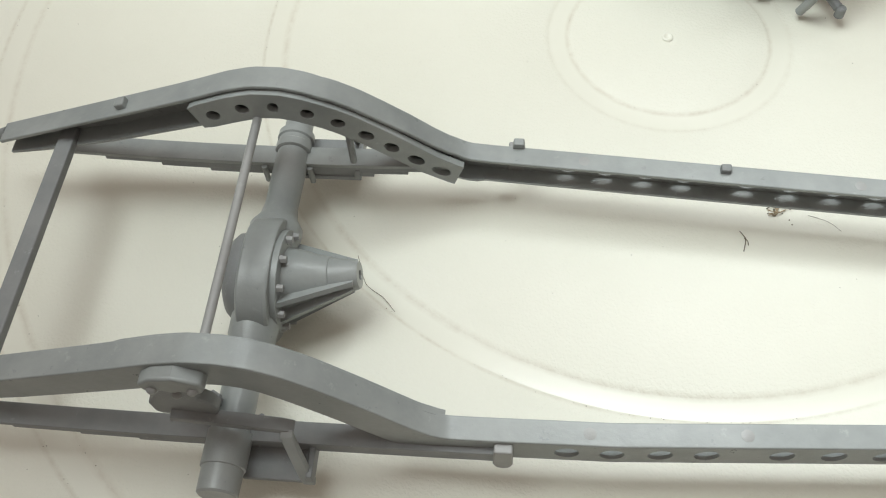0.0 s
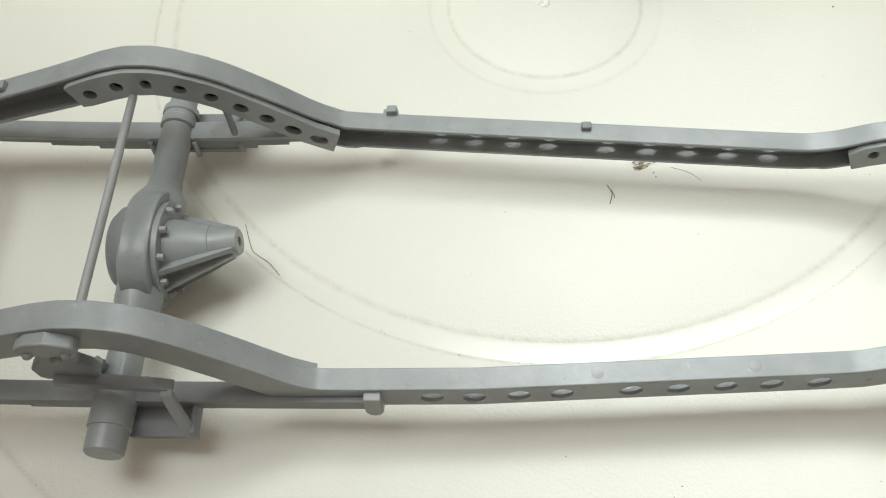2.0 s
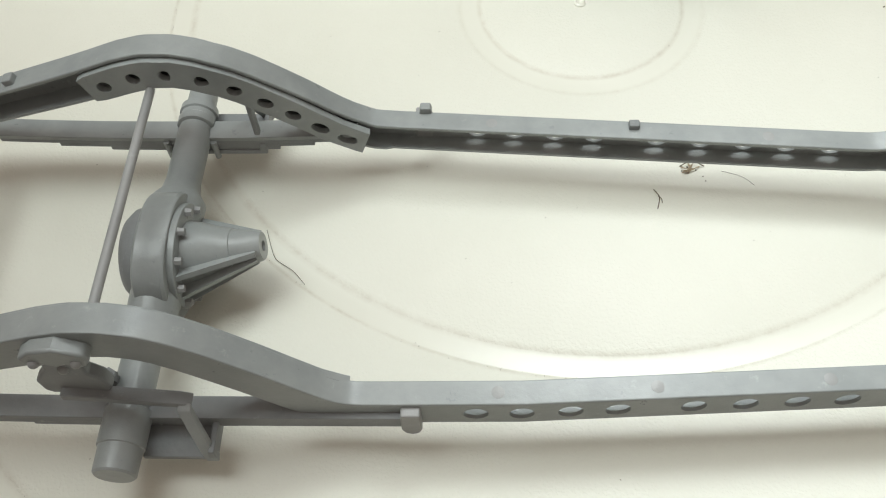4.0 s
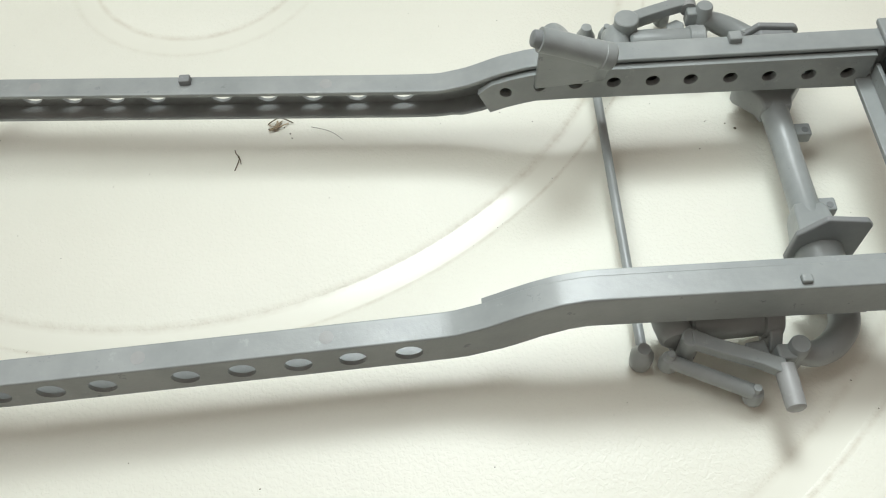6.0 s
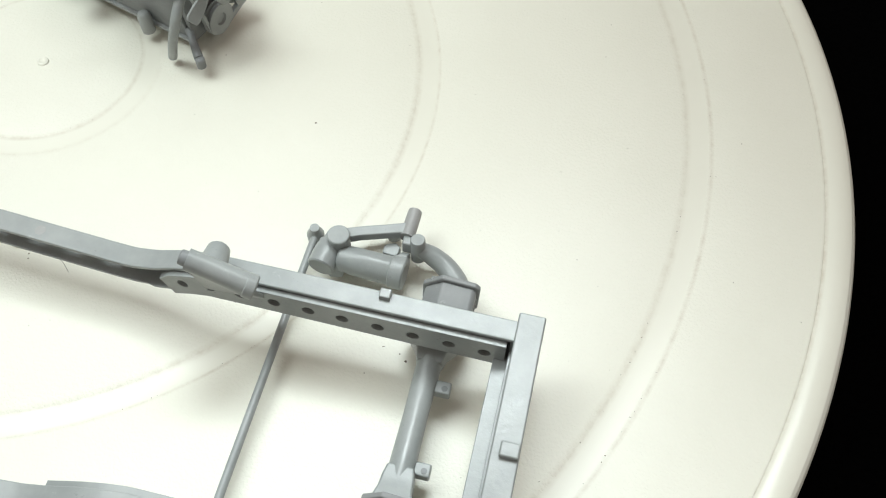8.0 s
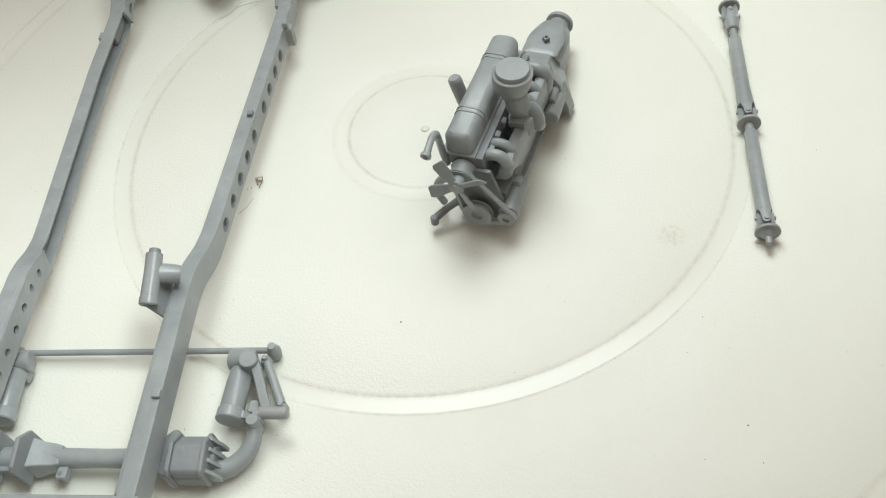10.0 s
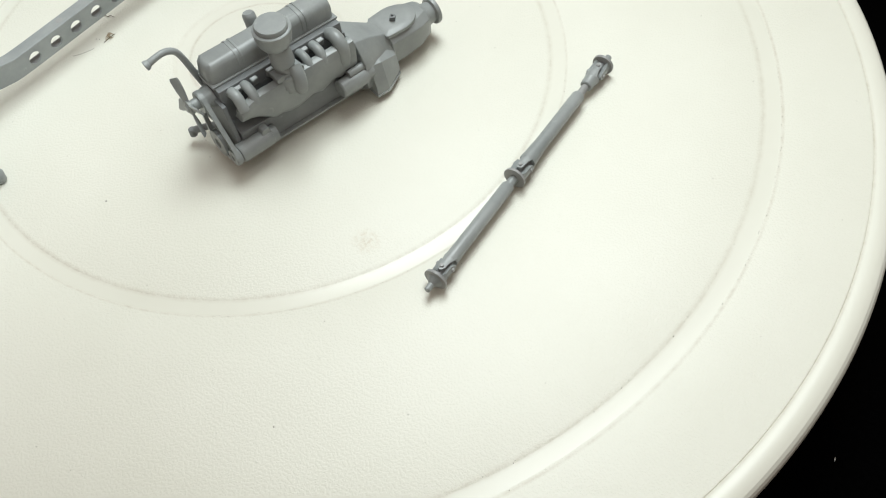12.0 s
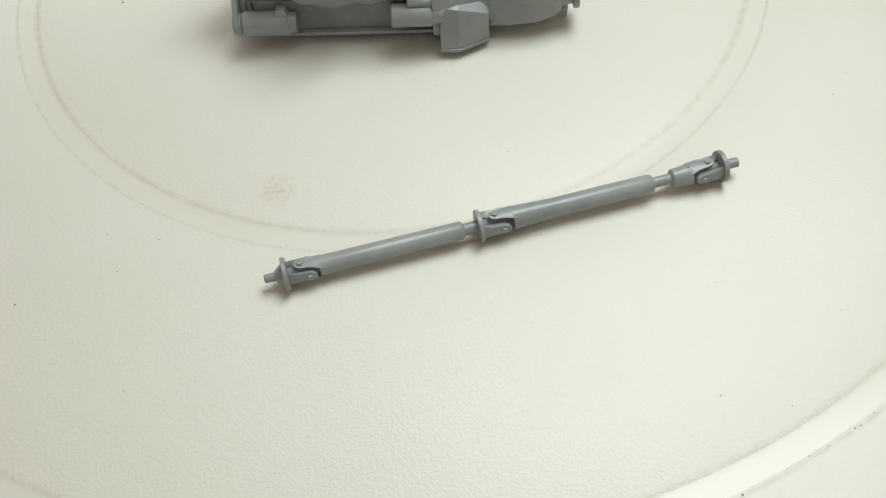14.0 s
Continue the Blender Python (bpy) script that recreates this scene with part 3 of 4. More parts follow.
# steering box on the rail that faces the engine
box_arm = new("steering_box")
box_arm.parent = chassis
bm = bmesh.new()
hose(bm, [(48.0, 12.3, 20.1), (50.5, 12.3, 19.15), (53.0, 12.2, 18.2), (55.8, 12.1, 17.1)], [1.42, 1.42, 1.45, 1.55], 16)
lathe(bm, (54.9, 12.1, 17.4), (56.2, 12.1, 16.9), [(0, 1.45), (0.2, 1.62), (1.3, 1.62), (1.5, 1.45), (1.55, 1.1), (1.2, 1.0)], 18)
part("housing", bm, GREY, box_arm)
bm = bmesh.new()
loft(bm, [[(x, 13.5, b), (x, 14.1, b), (x, y + 0.9, t), (x, y, t)] for x, b, y, t in ((47.9, 10.8, 11.05, 20.0), (50.5, 11.0, 11.0, 19.0), (53.5, 11.2, 10.95, 17.9), (56.2, 11.6, 10.95, 16.8))])
part("mounting_plate", bm, GREY, box_arm, bevel=0.25)
bm = bmesh.new()
lathe(bm, (47.1, 12.35, 20.4), (48.6, 12.3, 19.9), [(0, 0.75), (0.15, 0.95), (0.5, 1.0), (1.6, 1.0)], 14)
part("input_shaft", bm, GREY_DARKENED, box_arm)
bm = bmesh.new()
lathe(bm, (50.6, 12.6, 18.1), (49.9, 16.2, 16.8), [(0, 1.75), (2.4, 1.7), (3.2, 1.6), (3.9, 1.5), (3.95, 0.95), (3.0, 0.9)], 16)
part("side_cover", bm, GREY, box_arm)

# ---- front axle, shifted sideways beneath the rails ----
front = empty("front_axle", CHASSIS @ pose(0, 5.6 * MM, 0), "grey plastic front axle beam lying loose under the rails", "axle")
bm = bmesh.new()
lathe(bm, (78, -19, 4.3), (78, 19, 4.3), [(0, 1.8), (3, 1.9), (5, 2.6), (6.6, 2.6), (8.8, 1.75), (19, 1.6), (29.2, 1.75), (31.4, 2.7), (33, 2.8), (35, 2.1), (38, 2.0)], 22)
part("beam", bm, GREY, front)
for s in (1, -1):
    pad = new("spring_pad")
    pad.parent = front
    bm = bmesh.new()
    far = s > 0
    loft(bm, [[(78 - w, s * y, 4.3 - h), (78 + w, s * y, 4.3 - h), (78 + w * 1.05, s * y, 4.3), (78 + w, s * y, 4.3 + h), (78 - w, s * y, 4.3 + h), (78 - w * 1.05, s * y, 4.3)] for y, w, h in ((7.2, 1.7, 1.5), (8.6, 2.0, 1.7), (10.2, 3.2 if far else 2.1, 2.0), (11.4, 4.0 if far else 2.4, 2.4), (12.4, 4.1 if far else 2.6, 2.6))])
    part("flare", bm, GREY, pad, bevel=0.3)
    for y0, y1 in ((12.2, 13.0), (17.6, 18.4)):
        bm = bmesh.new()
        prism(bm, [(74.5, 2.8), (82.3, 2.8), (82.5, 8.0), (81.9, 8.7), (77.2, 9.2), (74.6, 6.8)] if s > 0 else [(74.5, 2.8), (82.3, 2.8), (82.5, 9.0), (81.9, 9.8), (77.2, 10.6), (74.6, 7.8)], 1, s * y0, s * y1)
        part("flank", bm, GREY_DARKENED, pad, bevel=0.25)
    bm = bmesh.new()
    prism(bm, [(74.8, 2.6), (82.0, 2.6), (82.2, 6.0), (75.0, 6.0)] if s > 0 else [(76.2, 2.4), (80.6, 2.4), (80.6, 5.0), (76.2, 5.0)], 1, s * 12.6, s * 18.0)
    part("base", bm, GREY_DARKENED, pad, bevel=0.3)
    if s > 0:
        bm = bmesh.new()
        prism(bm, [(75.0, 3.0), (81.9, 3.0), (82.1, 7.6), (81.6, 8.2), (77.4, 8.6), (75.0, 6.4)], 1, 12.9, 17.7)
        part("block", bm, GREY_DARKENED, pad, bevel=0.3)
    for i in range(4 if s > 0 else 0):
        bm = bmesh.new()
        prism(bm, [(17.9, 3.2), (20.2, 3.0), (20.0, 4.4), (18.7, 7.6 - 0.2 * i), (17.9, 8.0 - 0.2 * i)], 0, 75.6 + 1.75 * i, 76.25 + 1.75 * i)
        part("rib", bm, GREY, pad, bevel=0.1)
    bm = bmesh.new()
    lug_y = s * 5.6 - 1.2
    box(bm, (79.4, lug_y - 0.9, 3.0), (81.6, lug_y + 0.9, 4.7))
    part("lug", bm, GREY, front, bevel=0.25)
    # no hole is cut: a dark disc gives the look of its shade
    bm = bmesh.new()
    rod(bm, (80.8, lug_y - 0.2, 4.6), (80.8, lug_y - 0.2, 4.78), 0.42, n=10)
    part("lug_hole_spot", bm, ENGINE_DARKENED, front)
    bm = bmesh.new()
    hose(bm, [(78.2, s * 17.0, 3.8), (79.2, s * 19.4, 3.1), (78.8, s * 21.8, 2.8), (76.8, s * 24.0, 3.0), (74.4, s * 25.1, 3.7), (72.4, s * 25.2, 4.6)], [1.75, 1.7, 1.65, 1.55, 1.4, 1.1], 16)
    beam_end = part("beam_end", bm, GREY, front)
    knuckle = new("steering_knuckle")
    knuckle.parent = front
    bm = bmesh.new()
    lathe(bm, (72.3, s * 25.2, 2.2), (72.2, s * 25.3, 6.9), [(0, 0.9), (0.2, 1.1), (4.5, 1.1), (4.7, 0.95)], 16)
    part("king_pin", bm, GREY, knuckle)
    bm = bmesh.new()
    lathe(bm, (70.4, s * 26.6 - 0.5, 5.5), (70.5, s * 31.3 - 0.8, 5.6), [(0, 1.1), (3.9, 1.05), (4.6, 1.0), (4.75, 0.8)], 16)
    part("spindle", bm, GREY_PALE, knuckle)
    bm = bmesh.new()
    box(bm, (70.0, s * 25.6 - 0.9, 3.6), (72.0, s * 25.6 + 0.9, 6.0))
    part("yoke", bm, GREY, knuckle, bevel=0.3)
    bm = bmesh.new()
    loft(bm, [[(x, s * (y - h), z), (x, s * (y + h), z), (x, s * (y + h), z + 1.5), (x, s * (y - h), z + 1.5)] for x, y, z, h in ((61.4, 23.7, 5.4, 0.95), (64, 24.9, 5.3, 0.85), (68, 26.4, 5.1, 0.85), (70.5, 27.5, 4.8, 0.95))])
    part("steering_arm", bm, GREY, knuckle, bevel=0.2)
    bm = bmesh.new()
    big, tall = (1.6, 6.0) if s > 0 else (1.05, 4.9)
    lathe(bm, (61.4, s * 23.3 - 0.4, 1.8), (61.4, s * 23.35 - 0.4, 7.8), [(0, big - 0.2), (0.2, big), (tall - 0.12, big), (tall, big - 0.15)], 20)
    part("arm_boss", bm, GREY, knuckle)
    damper = new("lever_damper")
    damper.parent = front
    bm = bmesh.new()
    lathe(bm, (61.8, s * 21.2, 4.6), (70.6, s * 20.7, 4.6), [(0, 1.6), (0.3, 1.9), (2.6, 2.05), (8.2, 2.1), (8.8, 1.8), (8.85, 0.9), (8.2, 0.8)], 20)
    part("cylinder", bm, GREY, damper)
    bm = bmesh.new()
    lathe(bm, (59.7, s * 18.9, 4.7), (60.3, s * 23.4, 4.9), [(0, 1.75), (0.2, 1.95), (2.2, 2.0), (4.0, 1.85), (4.4, 1.5)], 20)
    part("drum", bm, GREY, damper)
    bm = bmesh.new()
    lathe(bm, (69.4, s * 20.8, 4.6), (71.6, s * 20.7, 4.6), [(0, 2.15), (0.15, 2.35), (1.9, 2.4), (2.1, 2.2), (2.15, 1.2)], 20)
    part("end_collar", bm, GREY, damper)
    bm = bmesh.new()
    prism(bm, [(s * 21.4, 1.6), (s * 24.4, 1.6), (s * 24.6, 4.0), (s * 23.2, 5.6), (s * 21.4, 5.4)], 0, 69.9, 71.3)
    part("bracket", bm, GREY, damper, bevel=0.25)
    bm = bmesh.new()
    prism(bm, [(67.4, s * 23.6), (69.6, s * 23.3), (69.8, s * 25.0), (68.9, s * 25.7), (67.4, s * 25.0)], 2, 2.6, 4.4)
    part("stop_block", bm, GREY, damper, bevel=0.25)
    bm = bmesh.new()
    prism(bm, [(59.4, s * 21.2), (60.6, s * 19.4), (62.6, s * 19.8), (62.2, s * 22.6), (60.2, s * 23.2)], 2, 1.4, 4.4)
    part("mount", bm, GREY, damper, bevel=0.35)
    link = new("drag_link")
    link.parent = front
    bm = bmesh.new()
    rod(bm, (59.5, s * 24.9, 3.4), (67.6, s * 28.6, 2.8), 0.8, 0.85, 12)
    part("link_bar", bm, GREY, link)
    for c in ((59.4, s * 24.7, 3.5), (67.8, s * 28.6, 2.5)):
        bm = bmesh.new()
        lathe(bm, (c[0], c[1], c[2] - 1.5), (c[0], c[1], c[2] + 1.4), [(0, 1.0), (0.2, 1.1), (1.2, 1.05), (2.0, 0.8), (2.2, 0.5), (2.9, 0.42)], 12)
        part("ball_joint", bm, GREY, link)
    if s > 0:
        for ob in (knuckle, damper, link, beam_end):
            ob.location.y = -1.0 * MM
tie = new("tie_rod")
tie.parent = front
bm = bmesh.new()
rod(bm, (56.9, -23.5, 2.5), (56.9, 24.4, 2.7), 0.58, n=14)
part("bar", bm, GREY, tie)
for s in (1, -1):
    bm = bmesh.new()
    lathe(bm, (56.8, s * 24.0 + 0.4, 0.2), (56.8, s * 24.0 + 0.4, 4.2), [(0, 0.9), (0.5, 1.2), (2.4, 1.3), (3.0, 1.0), (3.4, 0.8), (4.0, 0.7)], 14)
    part("rod_end", bm, GREY, tie)

# ---- the engine with its gearbox ----
engine = empty("model_engine", pose(8 * MM, 18.6 * MM, 0, 0, 0, -16.4), "grey plastic scale-model six-cylinder engine with gearbox", "model engine")


def rounded(y0, y1, z0, z1, r, x, k=4):
    """A rectangular outline with its upper corners rounded, at x."""
    pts = [(x, y0, z0)]
    pts += [(x, y0 + r - r * math.cos(a), z1 - r + r * math.sin(a)) for a in [i / k * math.pi / 2 for i in range(k + 1)]]
    pts += [(x, y1 - r + r * math.sin(a), z1 - r + r * math.cos(a)) for a in [i / k * math.pi / 2 for i in range(k + 1)]]
    pts.append((x, y1, z0))
    return pts


bm = bmesh.new()
prism(bm, [(-4.6, 2.8), (4.3, 2.8), (4.9, 9.4), (1.4, 10.0), (1.2, 15.2), (-5.4, 15.2), (-5.6, 8.0)], 0, -11.4, 17.4)
part("block", bm, ENGINE_DARKENED, engine, bevel=0.2)
bm = bmesh.new()
loft(bm, [[(x, -4.2, 2.4), (x, 3.9, 2.4), (x, 3.2, b), (x, -3.2, b)] for x, b in ((-10.6, 0.9), (-9, 0.1), (9, 0.0), (12, 0.9))])
part("oil_pan", bm, ENGINE, engine, bevel=0.2)
bm = bmesh.new()
box(bm, (-11.3, -5.2, 2.3), (17.5, 5.2, 2.9))
part("pan_rail", bm, ENGINE, engine, bevel=0.12)
bm = bmesh.new()
prism(bm, [(-6.4, 15.2), (1.2, 15.2), (0.8, 17.8), (-6.6, 17.8)], 0, -10.9, 17.7)
part("cylinder_head", bm, ENGINE_DARKENED, engine, bevel=0.15)
cover = new("valve_cover")
cover.parent = engine
cover["label"] = "long rounded valve cover with twin ribs"
bm = bmesh.new()
loft(bm, [rounded(-6.4 + i, -1.0 - i, 18.0, 22.5 - t, 1.6, x) for x, i, t in ((-11.0, 0.9, 1.4), (-10.6, 0.3, 0.5), (-9.8, 0.0, 0.0), (16.6, 0.0, 0.0), (17.3, 0.3, 0.5), (17.7, 0.9, 1.4))])
part("shell", bm, ENGINE, cover)
bm = bmesh.new()
box(bm, (-11.3, -6.9, 17.7), (18.0, -0.5, 18.25))
part("lip", bm, ENGINE, cover, bevel=0.15)
for x in (-4.6, -3.6, 10.2, 11.2):
    bm = bmesh.new()
    loft(bm, [rounded(-6.52, -0.88, 18.1, 22.62, 1.65, x - 0.2), rounded(-6.52, -0.88, 18.1, 22.62, 1.65, x + 0.2)])
    part("rib", bm, ENGINE, cover)
manifold = new("manifold")
manifold.parent = engine
bm = bmesh.new()
EDGE = ((-10.6, 10.6), (-9.4, 9.9), (-8.0, 10.2), (-6.6, 9.3), (-5.2, 9.9), (-3.6, 9.5), (-1.8, 8.7), (0.4, 9.4), (2.0, 9.0), (4.0, 8.4), (6.2, 8.6), (8.0, 9.3), (9.6, 9.2), (11.2, 10.6), (13.0, 11.9), (14.6, 12.6), (16.4, 12.9))
loft(bm, [[(x, 2.2, e - 1.2), (x, 4.6, e - 0.9), (x, 5.3, e - 0.3), (x, 5.7, e + 0.5), (x, 5.75, t - 1.4), (x, 5.3, t - 0.3), (x, 4.5, t), (x, 3.5, t - 0.3), (x, 3.2, t - 1.6)] for x, e, t in [(x, e, 16.5 - 0.45 * max(0, x - 12.6)) for x, e in EDGE]])
part("exhaust_log", bm, ENGINE, manifold, bevel=0.2)
for x, r in ((-8.0, 1.4), (-3.6, 1.0), (-0.4, 0.9), (12.4, 1.0), (15.3, 1.1)):
    bm = bmesh.new()
    if r > 1.3:
        hose(bm, [(x, 0.6, 16.6), (x, 2.2, 17.3), (x, 3.9, 17.1), (x, 5.0, 15.8), (x, 5.2, 13.6), (x, 4.9, 11.6)], [1.3, 1.4, 1.4, 1.4, 1.3, 1.1], 14)
    else:
        hose(bm, [(x, 0.4, 16.2), (x, 1.8, 16.9), (x, 3.4, 16.8), (x, 4.5, 15.8 if x < 14 else 15.4), (x, 4.9, 14.6)], r, 14)
    part("runner", bm, ENGINE, manifold)
for x in (-8.8, -5.4, -1.6, 6.6, 10.2, 13.9):
    bm = bmesh.new()
    box(bm, (x - 0.8, 0.5, 15.4), (x + 0.8, 1.7, 17.2), (-12, 0, 6))
    part("port_clamp", bm, ENGINE, manifold, bevel=0.3)
carb = new("carburettor")
carb.parent = engine
bm = bmesh.new()
lathe(bm, (4.2, 4.6, 13.0), (4.5, 2.9, 22.6), [(0, 2.0), (1.0, 2.1), (1.2, 2.5), (3.8, 2.5), (4.0, 1.9), (5.6, 1.8), (6.0, 2.3), (8.2, 2.3), (9.6, 2.0)], 20)
part("throat", bm, ENGINE, carb)
bm = bmesh.new()
hose(bm, [(3.2, 5.0, 18.4), (3.3, 6.3, 17.0), (3.5, 7.0, 15.2), (3.6, 7.1, 13.8)], [1.35, 1.4, 1.35, 1.15], 14)
box(bm, (1.4, 2.4, 16.6), (7.4, 5.6, 17.6), (8, 0, 0))
part("float_bowl", bm, ENGINE, carb)
cleaner = new("air_cleaner")
cleaner.parent = engine
bm = bmesh.new()
lathe(bm, (4.6, 2.5, 21.6), (4.6, 2.5, 29), [(0, 1.9), (0.8, 2.0), (1.7, 2.8), (2.7, 3.35), (4.0, 3.6), (5.2, 3.6)], 28)
part("bowl", bm, ENGINE, cleaner)
bm = bmesh.new()
lathe(bm, (4.7, 2.7, 27.0), (4.7, 2.7, 29.2), [(-0.3, 3.5), (-0.15, 3.7), (0.35, 3.72), (0.5, 3.55), (0.55, 3.2), (1.25, 3.15), (1.45, 3.0), (1.5, 0.5)], 28)
part("lid", bm, ENGINE, cleaner, "flat stepped lid")
# front end
bm = bmesh.new()
prism(bm, [(-4.4, 2.6), (4.4, 2.6), (4.6, 8), (2.4, 15.4), (-5.2, 15.4), (-5.2, 8)], 0, 17.6, 18.5)
part("timing_cover", bm, ENGINE_DARKENED, engine, bevel=0.2)
bm = bmesh.new()
lathe(bm, (18.0, -2.8, 14.8), (22.2, -2.6, 14.9), [(0, 2.4), (1.8, 2.0), (1.9, 1.2), (4.2, 1.2)], 16)
part("water_pump", bm, ENGINE, engine)
for y, z, r in ((-2.7, 14.6, 2.2), (0.0, 5.2, 2.9), (5.8, 5.8, 1.7)):
    bm = bmesh.new()
    lathe(bm, (19.4, y, z), (20.8, y, z), [(0, r), (0.35, r), (0.5, r - 0.45), (0.9, r - 0.45), (1.05, r), (1.4, r), (1.45, r * 0.4), (1.0, r * 0.35)], 20)
    part("pulley", bm, ENGINE, engine)
belt_c = [((-2.7, 14.6), 2.35), ((0.0, 5.2), 3.0), ((5.8, 5.8), 1.85)]
outline = []
for a in [i * math.tau / 60 for i in range(60)]:
    d = Vector((math.cos(a), math.sin(a)))
    best = max(belt_c, key=lambda c: c[0][0] * d.x + c[0][1] * d.y + c[1])
    outline.append((best[0][0] + best[1] * d.x, best[0][1] + best[1] * d.y))
cx, cz = sum(p[0] for p in outline) / 60, sum(p[1] for p in outline) / 60
bm = bmesh.new()
rings = [[bm.verts.new((x, cx + (p[0] - cx) * k, cz + (p[1] - cz) * k)) for p in outline] for x, k in ((19.75, 1.0), (20.6, 1.0), (20.6, 0.86), (19.75, 0.86))]
for j in range(4):
    for i in range(60):
        bm.faces.new((rings[j][i], rings[j][(i + 1) % 60], rings[(j + 1) % 4][(i + 1) % 60], rings[(j + 1) % 4][i]))
part("fan_belt", bm, ENGINE, engine)
fan = new("cooling_fan")
fan.parent = engine
bm = bmesh.new()
lathe(bm, (21.4, -2.6, 14.9), (23.6, -2.6, 15.0), [(0, 1.0), (0.8, 1.1), (1.0, 1.5), (1.7, 1.5), (1.9, 0.9), (2.1, 0.8)], 14)
part("hub", bm, ENGINE, fan)
for k in range(4):
    bm = bmesh.new()
    a = radians(120 + 90 * k)
    d, w = Vector((0, math.cos(a), math.sin(a))), Vector((0, -math.sin(a), math.cos(a)))
    c = Vector((22.8, -2.6, 14.95))
    secs = []
    for r, h, tw in ((0.8, 0.7, 0.15), (2.0, 0.75, 0.3), (3.6, 0.95, 0.45), (5.6, 1.05, 0.5), (6.3, 0.8, 0.42)):
        f = Vector((1, 0, 0))
        secs.append([c + d * r + w * h + f * (tw + 0.2), c + d * r - w * h + f * (-tw + 0.2), c + d * r - w * h + f * (-tw - 0.2), c + d * r + w * h + f * (tw - 0.2)])
    loft(bm, secs)
    part("blade", bm, ENGINE, fan, bevel=0.12)
generator = new("generator")
generator.parent = engine
bm = bmesh.new()
lathe(bm, (20.2, 5.8, 5.8), (10.6, 5.4, 5.6), [(0, 0.8), (0.8, 0.9), (0.9, 1.8), (1.3, 2.0), (8.2, 2.0), (8.4, 1.8), (9.6, 1.7)], 20)
part("body", bm, ENGINE, generator)
bm = bmesh.new()
prism(bm, [(11.4, 6.4), (14.2, 6.4), (13.6, 8.6), (12.2, 8.8)], 1, 4.6, 6.4)
part("terminal", bm, ENGINE, generator, bevel=0.2)
bm = bmesh.new()
hose(bm, [(17.2, -6.4, 14.4), (18.2, -6.5, 18.0), (19.4, -6.4, 22.6), (20.5, -6.2, 25.3), (22.4, -6.0, 26.6), (24.6, -5.8, 26.6), (26.4, -5.7, 26.2)], [0.75, 0.7, 0.65, 0.65, 0.65, 0.65, 0.7], 14)
lathe(bm, (25.9, -5.72, 26.3), (26.9, -5.7, 26.1), [(0, 0.7), (0.35, 0.95), (0.9, 0.95), (0.95, 0.5), (0.6, 0.4)], 14)
part("water_outlet", bm, ENGINE, engine, "tall bent hose pipe")
bm = bmesh.new()
hose(bm, [(17.6, -4.0, 12.2), (18.6, -5.8, 12.3), (19.0, -7.8, 10.4), (18.0, -8.9, 6.0), (16.4, -8.6, 1.4)], [0.85, 0.85, 0.85, 0.8, 0.75], 14)
part("lower_hose", bm, ENGINE, engine)
bm = bmesh.new()
hose(bm, [(17.4, -4.4, 4.8), (19.6, -6.2, 4.2), (21.9, -7.9, 3.4)], [0.8, 0.7, 0.8], 10)
lathe(bm, (22.4, -8.2, 1.9), (22.4, -8.2, 4.4), [(0, 0.6), (0.2, 0.8), (1.8, 0.8), (2.0, 0.6)], 14)
part("engine_mount", bm, ENGINE_DARKENED, engine)
# the side away from the manifold: oil filler, fuel pump, oil filter
bm = bmesh.new()
lathe(bm, (3.2, -6.2, 10), (3.2, -9.6, 22.6), [(0, 1.0), (6, 1.0), (6.3, 1.3), (11.5, 1.35), (12.2, 1.3), (12.6, 1.0)], 18)
part("oil_filler", bm, ENGINE, engine)
bm = bmesh.new()
lathe(bm, (-4, -5.4, 8.5), (-4, -9.4, 8.0), [(0, 1.4), (1.6, 1.4), (1.8, 2.0), (3.6, 2.0), (4.0, 1.3)], 18)
part("fuel_pump", bm, ENGINE, engine)
bm = bmesh.new()
lathe(bm, (9.4, -6.2, 1.6), (9.4, -6.4, 6.2), [(0, 0.8), (0.3, 1.15), (3.6, 1.15), (4.2, 0.9), (4.5, 0.5)], 18)
part("oil_filter", bm, ENGINE, engine)
for i in range(6):
    bm = bmesh.new()
    x = -8.6 + i * 4.7
    rod(bm, (x, -5.5, 13.4), (x, -7.4, 14.6), 0.55, 0.5, 10)
    part("spark_plug", bm, ENGINE, engine)
# clutch housing and gearbox
bm = bmesh.new()
secs = []
for x, hy, z0, z1 in ((-11.4, 7.2, 1.0, 14.2), (-13.0, 7.0, 0.8, 13.8), (-15.5, 5.8, 1.2, 12.6), (-19.0, 4.8, 1.8, 10.6), (-21.0, 4.7, 2.0, 10.1)):
    secs.append([(x, -hy, z0 + 2.5), (x, -hy * 0.6, z0), (x, hy * 0.6, z0), (x, hy, z0 + 2.5), (x, hy, z1 - 4.0), (x, hy * 0.55, z1), (x, -hy * 0.55, z1), (x, -hy, z1 - 4.0)])
loft(bm, secs)
part("clutch_housing", bm, ENGINE, engine, bevel=0.3, sharp=55)
bm = bmesh.new()
